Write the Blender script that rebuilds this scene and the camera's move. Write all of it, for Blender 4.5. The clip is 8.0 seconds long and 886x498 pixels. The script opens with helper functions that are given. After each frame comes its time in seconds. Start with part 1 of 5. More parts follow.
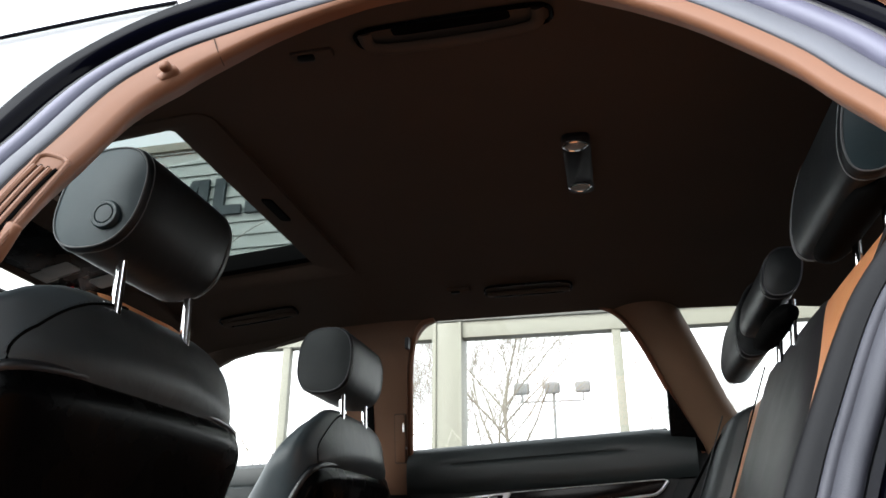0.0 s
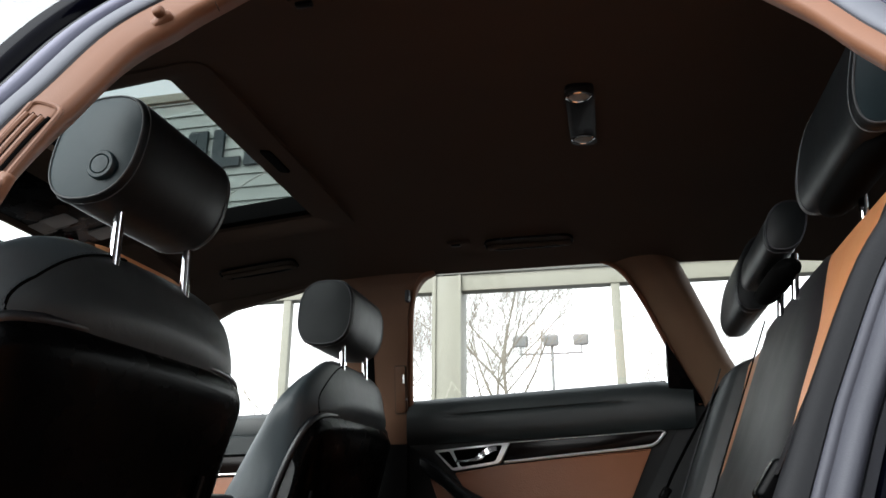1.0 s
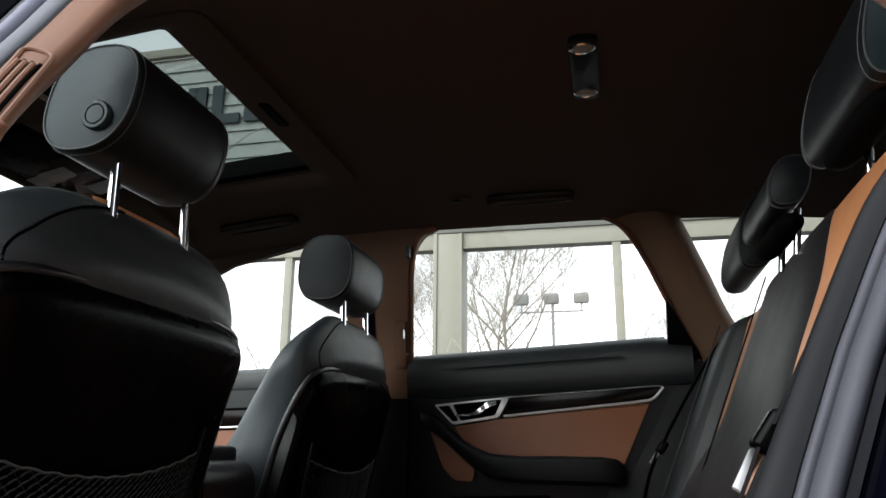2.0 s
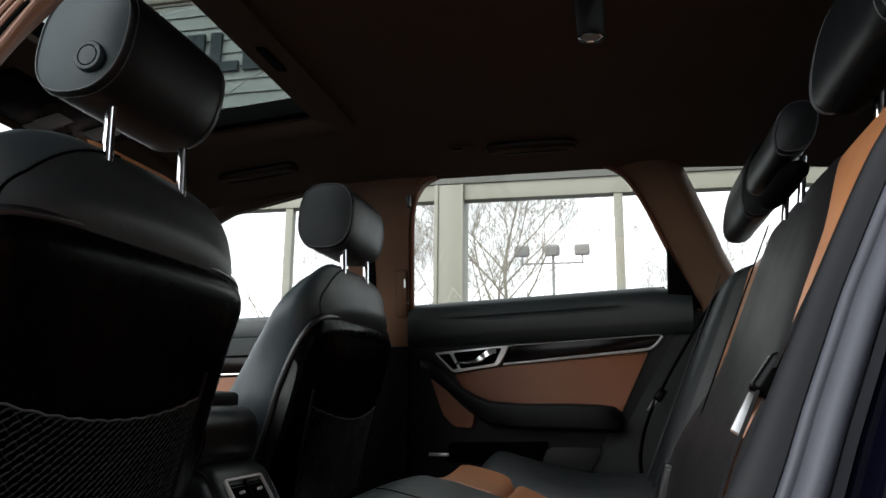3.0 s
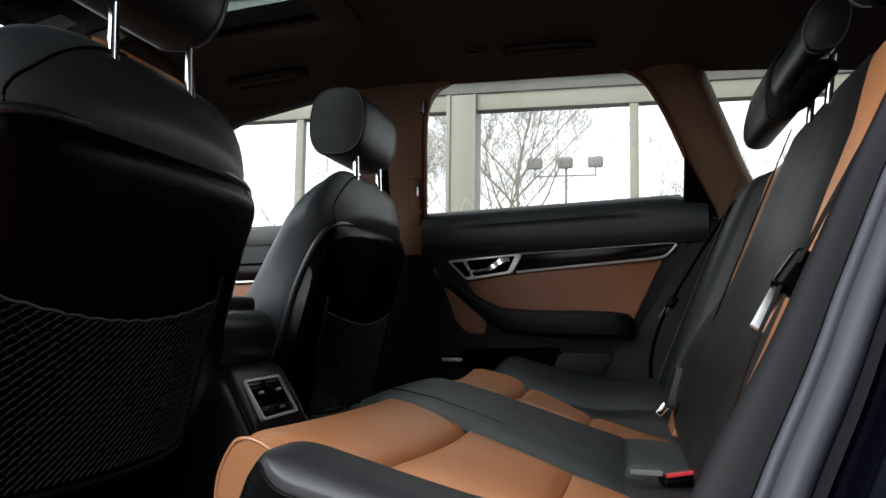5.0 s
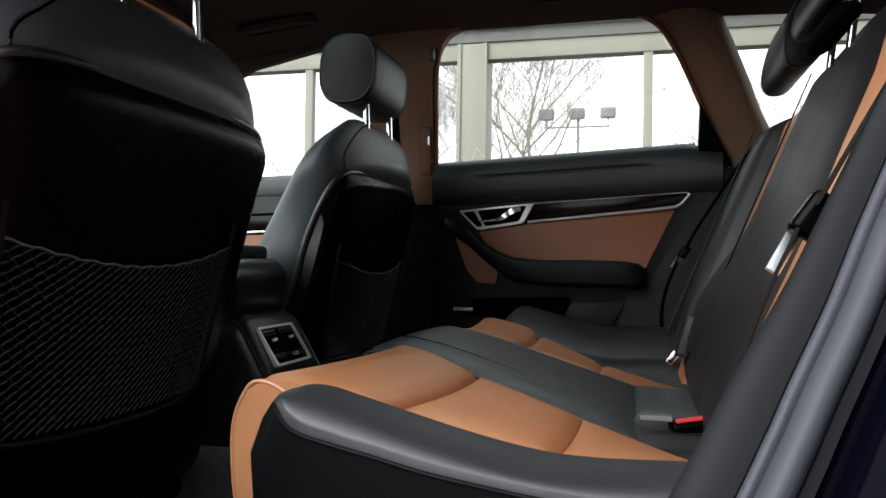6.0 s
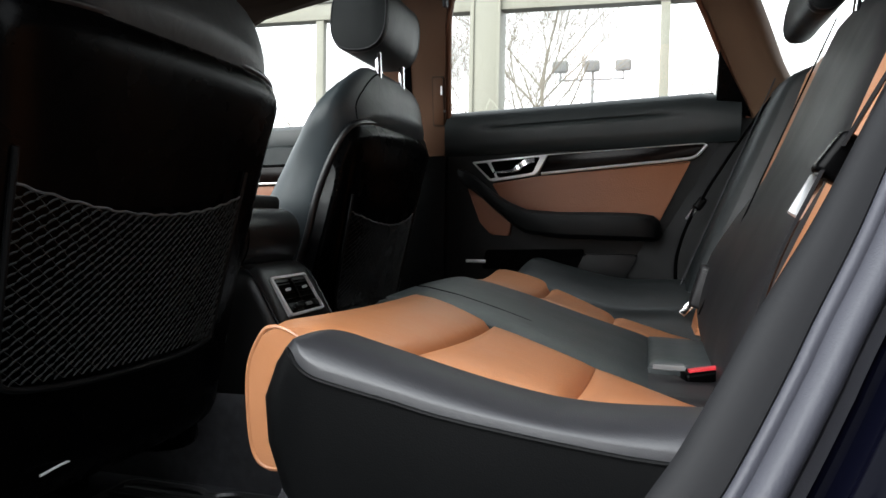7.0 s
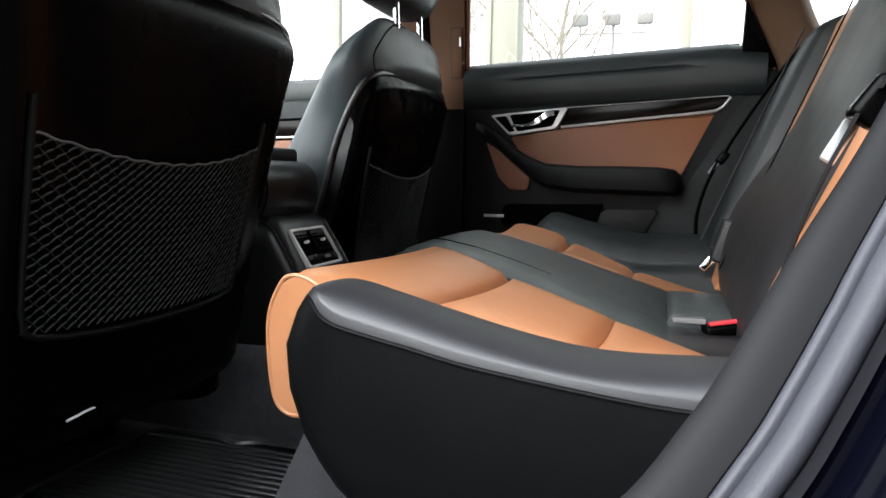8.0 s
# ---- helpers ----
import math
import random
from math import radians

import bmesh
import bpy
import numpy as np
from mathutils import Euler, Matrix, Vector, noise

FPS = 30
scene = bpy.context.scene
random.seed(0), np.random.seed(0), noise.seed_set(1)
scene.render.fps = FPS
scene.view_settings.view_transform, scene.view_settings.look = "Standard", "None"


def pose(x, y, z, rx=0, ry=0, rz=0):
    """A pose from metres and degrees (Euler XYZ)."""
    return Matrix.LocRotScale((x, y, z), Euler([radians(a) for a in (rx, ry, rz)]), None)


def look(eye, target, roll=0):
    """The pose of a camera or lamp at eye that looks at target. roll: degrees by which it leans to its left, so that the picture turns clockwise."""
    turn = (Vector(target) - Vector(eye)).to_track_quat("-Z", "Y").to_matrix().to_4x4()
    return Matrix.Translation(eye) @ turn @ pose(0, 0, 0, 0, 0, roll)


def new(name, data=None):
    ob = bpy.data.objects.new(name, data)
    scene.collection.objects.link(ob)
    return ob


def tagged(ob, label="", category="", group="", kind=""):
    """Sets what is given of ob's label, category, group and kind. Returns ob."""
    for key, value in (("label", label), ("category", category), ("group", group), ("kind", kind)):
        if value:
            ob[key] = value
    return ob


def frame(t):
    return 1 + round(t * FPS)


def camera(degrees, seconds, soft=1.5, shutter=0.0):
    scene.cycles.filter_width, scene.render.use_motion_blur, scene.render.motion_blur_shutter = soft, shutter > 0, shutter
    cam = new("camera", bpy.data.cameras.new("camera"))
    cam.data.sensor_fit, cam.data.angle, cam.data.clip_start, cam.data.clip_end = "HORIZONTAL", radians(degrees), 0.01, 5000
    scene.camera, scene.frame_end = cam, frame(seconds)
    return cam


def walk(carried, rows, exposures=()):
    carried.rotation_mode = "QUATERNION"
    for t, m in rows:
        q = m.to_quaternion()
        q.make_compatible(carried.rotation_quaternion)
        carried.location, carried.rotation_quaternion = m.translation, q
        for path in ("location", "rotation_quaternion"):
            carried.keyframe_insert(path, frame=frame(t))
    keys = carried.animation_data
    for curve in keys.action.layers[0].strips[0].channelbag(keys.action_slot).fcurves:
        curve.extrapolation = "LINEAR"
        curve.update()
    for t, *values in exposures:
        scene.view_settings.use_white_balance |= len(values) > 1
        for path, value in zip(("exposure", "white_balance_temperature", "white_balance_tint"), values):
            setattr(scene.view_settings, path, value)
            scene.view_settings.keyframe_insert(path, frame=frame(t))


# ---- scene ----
cam = camera(61.8, 8.0)
PATH = [
    (0, (0.536, -1.139, 0.776), (0.126, 0.668, 1.528), 0.1),
    (0.5, (0.533, -1.135, 0.779), (0.12, 0.695, 1.474), 0.3),
    (1, (0.533, -1.131, 0.778), (0.114, 0.719, 1.412), 0.3),
    (1.5, (0.533, -1.128, 0.776), (0.108, 0.737, 1.36), 0.4),
    (3, (0.532, -1.115, 0.77), (0.095, 0.795, 1.169), 0.7),
    (3.5, (0.531, -1.114, 0.768), (0.086, 0.806, 1.11), 0.8),
    (4, (0.53, -1.112, 0.766), (0.077, 0.816, 1.049), 0.8),
    (4.5, (0.528, -1.107, 0.763), (0.066, 0.825, 0.989), 0.8),
    (6, (0.524, -1.102, 0.754), (0.024, 0.834, 0.791), 0.9),
    (6.5, (0.523, -1.098, 0.751), (0.007, 0.834, 0.724), 0.9),
    (7, (0.521, -1.096, 0.747), (-0.008, 0.831, 0.661), 1.0),
    (7.5, (0.519, -1.094, 0.744), (-0.03, 0.824, 0.598), 1.0),
    (8, (0.517, -1.092, 0.74), (-0.051, 0.815, 0.538), 1.1),
]
walk(cam, [(t, look(eye, target, roll)) for t, eye, target, roll in PATH], [(0, 1.92), (0.5, 1.82), (1.5, 1.52), (3, 1.2), (4.5, 1.17), (6, 1.42), (7, 1.85), (8, 2.28)])

# ---- world and light ----
world = bpy.data.worlds.new("overcast_sky")
scene.world = world
world.use_nodes = True
wn, wl = world.node_tree.nodes, world.node_tree.links
sky = wn.new("ShaderNodeTexSky")
sky.sky_type, sky.sun_disc = "NISHITA", False
sky.sun_elevation, sky.sun_rotation = radians(32), radians(215)
sky.air_density, sky.dust_density, sky.ozone_density = 1.0, 1.5, 1.0
grey = wn.new("ShaderNodeHueSaturation")
grey.inputs["Saturation"].default_value = 0.12
wl.new(sky.outputs["Color"], grey.inputs["Color"])
cloud = wn.new("ShaderNodeMix")
cloud.data_type, cloud.blend_type = "RGBA", "ADD"
cloud.inputs[0].default_value, cloud.inputs[7].default_value = 1.0, (3.75, 4.1, 4.35, 1)      # even cloud cover
wl.new(grey.outputs["Color"], cloud.inputs[6])
wl.new(cloud.outputs[2], wn["Background"].inputs["Color"])
wn["Background"].inputs["Strength"].default_value = 0.14
sun = new("sun", bpy.data.lights.new("sun", "SUN"))
sun.data.energy, sun.data.angle, sun.data.color = 1.3, radians(60), (0.91, 0.97, 1.0)
sun.matrix_world = look((-4.6, -6.5, 5.8), (0.0, 0, 0.9))


# ---- materials ----
def material(name, color, rough=0.5, metal=0.0, var=0.12, scale=8.0, grain=0.0, grain_scale=400.0, coat=0.0, voronoi=False, spec=0.5, rvar=0.1, crease=0.0):
    """A surface with stains at one scale, grain at another, and fine relief."""
    m = bpy.data.materials.new(name)
    m.use_nodes = True
    n, l = m.node_tree.nodes, m.node_tree.links
    b = n["Principled BSDF"]
    co = n.new("ShaderNodeTexCoord")
    big = n.new("ShaderNodeTexNoise")
    big.inputs["Scale"].default_value, big.inputs["Detail"].default_value = scale, 5
    l.new(co.outputs["Object"], big.inputs["Vector"])
    mix = n.new("ShaderNodeMix")
    mix.data_type = "RGBA"
    lo = [c * (1 - var) for c in color]
    hi = [min(1, c * (1 + var)) for c in color]
    mix.inputs[6].default_value, mix.inputs[7].default_value = (*lo, 1), (*hi, 1)
    l.new(big.outputs["Fac"], mix.inputs[0])
    l.new(mix.outputs[2], b.inputs["Base Color"])
    mr = n.new("ShaderNodeMapRange")
    mr.inputs["To Min"].default_value, mr.inputs["To Max"].default_value = max(0.02, rough - rvar), min(1, rough + rvar)
    l.new(big.outputs["Fac"], mr.inputs["Value"])
    l.new(mr.outputs["Result"], b.inputs["Roughness"])
    b.inputs["Metallic"].default_value = metal
    b.inputs["Specular IOR Level"].default_value = spec
    b.inputs["Coat Weight"].default_value, b.inputs["Coat Roughness"].default_value = coat, 0.04
    if grain:
        g = n.new("ShaderNodeTexVoronoi" if voronoi else "ShaderNodeTexNoise")
        g.inputs["Scale"].default_value = grain_scale
        l.new(co.outputs["Object"], g.inputs["Vector"])
        bump = n.new("ShaderNodeBump")
        bump.inputs["Strength"].default_value, bump.inputs["Distance"].default_value = grain, 0.0008
        l.new(g.outputs[0], bump.inputs["Height"])
        l.new(bump.outputs["Normal"], b.inputs["Normal"])
        if crease:
            fold = n.new("ShaderNodeTexNoise")
            fold.inputs["Scale"].default_value, fold.inputs["Detail"].default_value, fold.inputs["Distortion"].default_value = 22, 3, 1.2
            l.new(co.outputs["Object"], fold.inputs["Vector"])
            soft = n.new("ShaderNodeBump")
            soft.inputs["Strength"].default_value, soft.inputs["Distance"].default_value = crease, 0.006
            l.new(fold.outputs["Fac"], soft.inputs["Height"])
            l.new(soft.outputs["Normal"], bump.inputs["Normal"])
    return m


M_BLACK = material("black_leather", (0.0125, 0.0152, 0.0160), 0.46, var=0.25, scale=14, grain=0.14, grain_scale=900, voronoi=True, spec=0.40, crease=0.16)
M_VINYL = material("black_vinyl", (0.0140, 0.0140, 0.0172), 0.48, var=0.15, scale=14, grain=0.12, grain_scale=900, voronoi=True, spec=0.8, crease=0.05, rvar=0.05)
# two lighter copies of the black leather; light from outside is in their colour
M_SIDELIT = material("sky_lit_leather", (0.0270, 0.0350, 0.0390), 0.42, var=0.15, scale=14, grain=0.10, grain_scale=900, voronoi=True, spec=0.45, crease=0.06)
M_CAPLIT = material("lit_cap_leather", (0.0135, 0.0235, 0.0275), 0.45, var=0.15, scale=14, grain=0.10, grain_scale=900, voronoi=True, spec=0.22, crease=0.08)
# same black leather for the middle seat, lightened as if lit from above
M_SEATLIT = material("lit_seat_leather", (0.0290, 0.0355, 0.0365), 0.42, var=0.22, scale=12, grain=0.12, grain_scale=900, voronoi=True, spec=0.6, crease=0.2)
M_BACK = material("soft_black_leather", (0.0110, 0.0104, 0.0118), 0.46, var=0.2, scale=12, grain=0.12, grain_scale=900, voronoi=True, spec=0.40, crease=0.03)
# darker leather below the bench piping; the upright side's shade is in its colour
M_PANELSHADE = material("shaded_panel_leather", (0.0030, 0.0032, 0.0034), 0.46, var=0.25, scale=11, grain=0.12, grain_scale=900, voronoi=True, spec=0.10, crease=0.04)
# darker copy for the headrests, with their shade put into the colour
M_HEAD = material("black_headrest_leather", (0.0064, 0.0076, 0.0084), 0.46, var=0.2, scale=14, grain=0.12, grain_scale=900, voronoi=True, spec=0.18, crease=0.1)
M_TAN = material("tan_leather", (0.475, 0.192, 0.076), 0.38, var=0.10, scale=9, grain=0.14, grain_scale=900, voronoi=True, crease=0.18, spec=0.9)
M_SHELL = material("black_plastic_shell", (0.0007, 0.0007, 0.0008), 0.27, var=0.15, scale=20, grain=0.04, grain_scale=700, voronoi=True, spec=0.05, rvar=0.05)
# same shell plastic for sides and rim, their sheen put into a lighter colour
M_LITSHELL = material("lit_shell_plastic", (0.0050, 0.0048, 0.0058), 0.34, var=0.2, scale=14, grain=0.05, grain_scale=800, spec=0.60, rvar=0.08)
M_PLASTIC = material("soft_black_plastic", (0.0028, 0.0031, 0.0034), 0.45, var=0.15, scale=12, grain=0.12, grain_scale=1000, voronoi=True, spec=0.16)
M_DOORLOW = material("grained_black_plastic", (0.0050, 0.0052, 0.0056), 0.5, var=0.15, scale=12, grain=0.14, grain_scale=1000, voronoi=True, spec=0.30)
M_CONSOLE = material("satin_black_console", (0.0055, 0.0058, 0.0062), 0.36, var=0.15, scale=12, grain=0.06, grain_scale=900, voronoi=True, spec=0.45)
M_DOORTOP = material("door_top_vinyl", (0.0125, 0.0165, 0.0172), 0.42, var=0.15, scale=10, grain=0.15, grain_scale=900, voronoi=True, spec=0.45)
M_LINER = material("brown_headliner_fabric", (0.056, 0.040, 0.031), 0.95, var=0.12, scale=6, grain=0.5, grain_scale=900, spec=0.06)
M_TRIM = material("brown_pillar_plastic", (0.140, 0.058, 0.029), 0.55, var=0.07, scale=7, grain=0.07, grain_scale=700, voronoi=True, spec=0.3)
M_PILLAR = material("brown_pillar_fabric", (0.098, 0.049, 0.028), 0.6, var=0.10, scale=9, grain=0.4, grain_scale=900, spec=0.2)
# pillar fabric again, lightened for the window light on the rear pillar
M_PILLARLIT = material("lit_pillar_fabric", (0.138, 0.080, 0.049), 0.6, var=0.10, scale=9, grain=0.4, grain_scale=900, spec=0.2)
M_LEATHERDOOR = material("tan_door_leather", (0.25, 0.093, 0.043), 0.5, var=0.1, scale=9, grain=0.35, grain_scale=380, voronoi=True, crease=0.1)
M_CARPET = material("grey_carpet", (0.065, 0.066, 0.071), 1.0, var=0.35, scale=60, grain=1.0, grain_scale=1500, spec=0.1)
M_FELT = material("grey_sill_felt", (0.046, 0.046, 0.050), 0.95, var=0.35, scale=40, grain=0.8, grain_scale=1200, spec=0.1)
M_RUBBERMAT = material("black_rubber_mat", (0.040, 0.040, 0.041), 0.36, var=0.4, scale=30, grain=0.3, grain_scale=500, spec=0.7)
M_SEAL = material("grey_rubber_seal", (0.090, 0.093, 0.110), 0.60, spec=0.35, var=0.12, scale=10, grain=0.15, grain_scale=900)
# the same seal lower down, with the shade there put into its colour
M_SEALSHADE = material("shaded_grey_rubber", (0.035, 0.0355, 0.044), 0.45, spec=0.3, var=0.25, scale=16, grain=0.2, grain_scale=900)
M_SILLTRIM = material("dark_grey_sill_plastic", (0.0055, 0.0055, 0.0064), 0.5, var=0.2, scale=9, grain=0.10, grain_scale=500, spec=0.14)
M_SEALDARK = material("black_rubber_lip", (0.012, 0.012, 0.016), 0.5, var=0.15, scale=14, grain=0.15, grain_scale=900)
M_PAINT = material("dark_blue_car_paint", (0.0010, 0.0011, 0.0030), 0.09, metal=0.0, var=0.2, scale=30, grain=0.0, coat=0.0, rvar=0.03, spec=0.04)
# car paint of the flange, paled to carry the sky's reflection in its colour
M_FLANGE = material("sky_lit_paint", (0.105, 0.105, 0.15), 0.5, var=0.12, scale=30, spec=0.4)
M_CHROME = material("chrome", (0.85, 0.85, 0.86), 0.12, metal=1.0, var=0.03, scale=20, rvar=0.04)
M_SATIN = material("satin_silver", (0.82, 0.82, 0.82), 0.45, metal=1.0, var=0.05, scale=30, rvar=0.06)
# pale and not metallic: the bright reflection on silver parts is in the colour
M_SILVER = material("lit_silver", (0.86, 0.86, 0.87), 0.45, metal=0.0, var=0.05, scale=30, rvar=0.06)
M_WOOD = material("dark_burl_wood", (0.0034, 0.0017, 0.0013), 0.14, var=0.6, scale=45, coat=0.0, spec=0.10, rvar=0.04)
M_BELT = material("black_seat_belt_webbing", (0.010, 0.010, 0.011), 0.8, var=0.2, scale=80, grain=0.3, grain_scale=1200, spec=0.1)
M_RED = material("red_buckle_button", (0.55, 0.03, 0.04), 0.4, var=0.08, scale=30)
M_NET = material("grey_elastic_cord", (0.019, 0.020, 0.020), 0.6, var=0.3, scale=200, grain=0.4, grain_scale=1500, spec=0.2)
M_STITCH = material("grey_thread", (0.055, 0.058, 0.06), 0.7, var=0.2, scale=200)
M_DARK = material("black_gap", (0.002, 0.002, 0.002), 0.9, var=0.2, scale=20, spec=0.02)
M_GLOSS = material("glossy_black_edge", (0.012, 0.012, 0.014), 0.26, var=0.15, scale=20, spec=0.9)
M_GREY = material("grey_switch_plastic", (0.12, 0.12, 0.12), 0.5, var=0.1, scale=30)
M_MAST = material("dull_dark_steel", (0.20, 0.20, 0.195), 0.6, metal=0.1, var=0.15, scale=5)
M_LAMP = material("lamp_lens", (0.26, 0.25, 0.235), 0.15, var=0.05, scale=60, rvar=0.03)
M_SIDING = material("painted_lap_siding", (0.30, 0.32, 0.30), 0.7, var=0.08, scale=1.5, grain=0.3, grain_scale=60)
M_CREAM = material("cream_painted_steel", (0.175, 0.168, 0.132), 0.6, var=0.08, scale=2, grain=0.2, grain_scale=60)
M_BEAM = material("grey_painted_beam", (0.080, 0.078, 0.066), 0.6, var=0.12, scale=2, grain=0.2, grain_scale=60)
M_LETTER = material("dark_sign_letters", (0.022, 0.032, 0.036), 0.6, var=0.15, scale=5, spec=0.2)
# paled bark; the sky's glare round the twigs is put into its colour
M_BARK = material("bare_bark", (0.165, 0.145, 0.115), 0.9, var=0.35, scale=6, grain=0.8, grain_scale=40)
M_STEEL = material("weathered_steel", (0.26, 0.26, 0.25), 0.5, metal=0.3, var=0.15, scale=5)
M_WALL = material("light_block_surface", (0.036, 0.034, 0.033), 0.85, var=0.3, scale=3, grain=0.5, grain_scale=40)
M_ASPHALT = material("asphalt", (0.075, 0.075, 0.078), 0.9, var=0.25, scale=0.8, grain=0.8, grain_scale=80)
M_CONCRETE = material("pale_concrete", (0.42, 0.41, 0.38), 0.85, var=0.12, scale=1.2, grain=0.5, grain_scale=60)


def glass(name, tint, weight):
    """Thin glass: mostly clear, with a faint mirror on top."""
    m = bpy.data.materials.new(name)
    m.use_nodes = True
    n, l = m.node_tree.nodes, m.node_tree.links
    clear, gloss, mix = n.new("ShaderNodeBsdfTransparent"), n.new("ShaderNodeBsdfGlossy"), n.new("ShaderNodeMixShader")
    clear.inputs["Color"].default_value = (*tint, 1)
    gloss.inputs["Roughness"].default_value = 0.02
    mix.inputs[0].default_value = weight
    l.new(clear.outputs[0], mix.inputs[1])
    l.new(gloss.outputs[0], mix.inputs[2])
    l.new(mix.outputs[0], n["Material Output"].inputs["Surface"])
    return m


M_GLASS = glass("window_glass", (0.95, 0.96, 0.95), 0.05)

M_SIDEGLASS = glass("sky_reflecting_glass", (0.94, 0.96, 0.95), 0.30)
# made-up tint, first for the unseen quarter window, to cut light in the rear
M_TINTED = glass("tinted_quarter_glass", (0.55, 0.57, 0.57), 0.05)
M_ROOFGLASS = glass("tinted_roof_glass", (0.47, 0.50, 0.49), 0.05)


# ---- building tools ----
def part(name, bm, mat, parent=None, label="", smooth=True):
    """One mesh object, under a thing or a part."""
    me = bpy.data.meshes.new(name)
    bmesh.ops.recalc_face_normals(bm, faces=bm.faces)
    bm.to_mesh(me)
    bm.free()
    me.materials.append(mat)
    if smooth:
        me.shade_smooth()
        me.set_sharp_from_angle(angle=radians(42))
    ob = new(name, me)
    if parent is not None:
        ob.parent = parent
        ob.matrix_parent_inverse = parent.matrix_world.inverted()
    if label:
        tagged(ob, label)
    return ob


def thing(name, at, label, category, group="", kind=""):
    ob = new(name)
    ob.empty_display_size = 0.05
    ob.matrix_world = Matrix.Translation(at)
    bpy.context.view_layer.update()
    return tagged(ob, label, category, group, kind)


def spline(pts, n):
    """n points evenly by index along a Catmull-Rom curve through pts."""
    p = [Vector(q) for q in pts]
    p = [2 * p[0] - p[1], *p, 2 * p[-1] - p[-2]]
    out = []
    for i in range(n):
        s = i / (n - 1) * (len(p) - 3)
        k = min(int(s), len(p) - 4)
        t = s - k
        a, b, c, d = p[k:k + 4]
        out.append(0.5 * (2 * b + (c - a) * t + (2 * a - 5 * b + 4 * c - d) * t * t + (3 * b - 3 * c + d - a) * t ** 3))
    return out


def skin(rows, close_u=False, close_v=False, caps=False):
    """A surface through rows of points."""
    bm = bmesh.new()
    v = [[bm.verts.new(p) for p in r] for r in rows]
    nu, nv = len(v), len(v[0])
    for i in range(nu if close_u else nu - 1):
        for j in range(nv if close_v else nv - 1):
            a, b, c, d = v[i][j], v[(i + 1) % nu][j], v[(i + 1) % nu][(j + 1) % nv], v[i][(j + 1) % nv]
            if len({a, b, c, d}) == 4:
                bm.faces.new((a, b, c, d))
    if caps and close_v:
        bm.faces.new(v[0]), bm.faces.new(v[-1])
    return bm


def tube(pts, r, n=8, flat=1.0, up=(0, 0, 1)):
    """A round or flattened rod along points."""
    pts = [Vector(p) for p in pts]
    rows = []
    for i, p in enumerate(pts):
        t = (pts[min(i + 1, len(pts) - 1)] - pts[max(i - 1, 0)]).normalized()
        a = t.cross(Vector(up))
        if a.length < 1e-4:
            a = t.cross(Vector((1, 0.2, 0)))
        a.normalize()
        b = t.cross(a)
        rows.append([p + r * (math.cos(w) * a + flat * math.sin(w) * b) for w in (2 * math.pi * k / n for k in range(n))])
    return skin(rows, close_v=True, caps=True)


def plate(outline, place, bevel=0.004, seg=2):
    """An outline in a plane, given thickness: place(u, v, depth) with depth 0 (face) to 1 (back)."""
    bm = bmesh.new()
    front = [bm.verts.new(place(u, v, 0)) for u, v in outline]
    back = [bm.verts.new(place(u, v, 1)) for u, v in outline]
    f = bm.faces.new(front)
    bm.faces.new(list(reversed(back)))
    n = len(front)
    for i in range(n):
        bm.faces.new((front[i], front[(i + 1) % n], back[(i + 1) % n], back[i]))
    if bevel:
        bmesh.ops.bevel(bm, geom=list(f.edges), offset=bevel, segments=seg, affect="EDGES", profile=0.6)
    return bm


def block(size, m, bevel=0.005, seg=2):
    bm = bmesh.new()
    bmesh.ops.create_cube(bm, size=1, matrix=Matrix.Diagonal((*size, 1)))
    if bevel:
        bmesh.ops.bevel(bm, geom=bm.edges[:], offset=min(bevel, 0.45 * min(size)), segments=seg, affect="EDGES", profile=0.6)
    bmesh.ops.transform(bm, matrix=m, verts=bm.verts)
    return bm


def rounded(outline, r, n=4):
    """An outline with its corners rounded."""
    out = []
    k = len(outline)
    for i in range(k):
        a, b, c = Vector(outline[i - 1]), Vector(outline[i]), Vector(outline[(i + 1) % k])
        ra = min(r, (a - b).length * 0.45)
        rc = min(r, (c - b).length * 0.45)
        p, q = b + (a - b).normalized() * ra, b + (c - b).normalized() * rc
        for s in range(n + 1):
            t = s / n
            out.append(tuple((1 - t) ** 2 * p + 2 * t * (1 - t) * b + t * t * q))
    return out


def pillow(surf, nu=18, nv=14, puff=0.012, dip=0.010, thick=0.05, down=(0, 0, -1), edge=0.10):
    """A stuffed panel over surf(u, v), sunk at its seams, closed at the back."""
    down = Vector(down)
    def height(u, v):
        e = min(min(u, 1 - u) / edge, min(v, 1 - v) / edge, 1.0)
        body = (1 - (2 * u - 1) ** 4) * (1 - (2 * v - 1) ** 4)
        return puff * body - dip * (1 - math.sin(e * math.pi / 2))
    us = [0.5 - 0.5 * math.cos(math.pi * i / nu) for i in range(nu + 1)]
    vs = [0.5 - 0.5 * math.cos(math.pi * i / nv) for i in range(nv + 1)]
    rows = [[Vector(surf(u, v)) - down * height(u, v) for v in vs] for u in us]
    bm = skin(rows)
    edge_loop = [e for e in bm.edges if e.is_boundary]
    got = bmesh.ops.extrude_edge_only(bm, edges=edge_loop)
    bmesh.ops.translate(bm, vec=down * thick, verts=[g for g in got["geom"] if isinstance(g, bmesh.types.BMVert)])
    return bm


def table(keys, x):
    """Straight interpolation in rows of (x, value)."""
    return float(np.interp(x, [k[0] for k in keys], [k[1] for k in keys]))


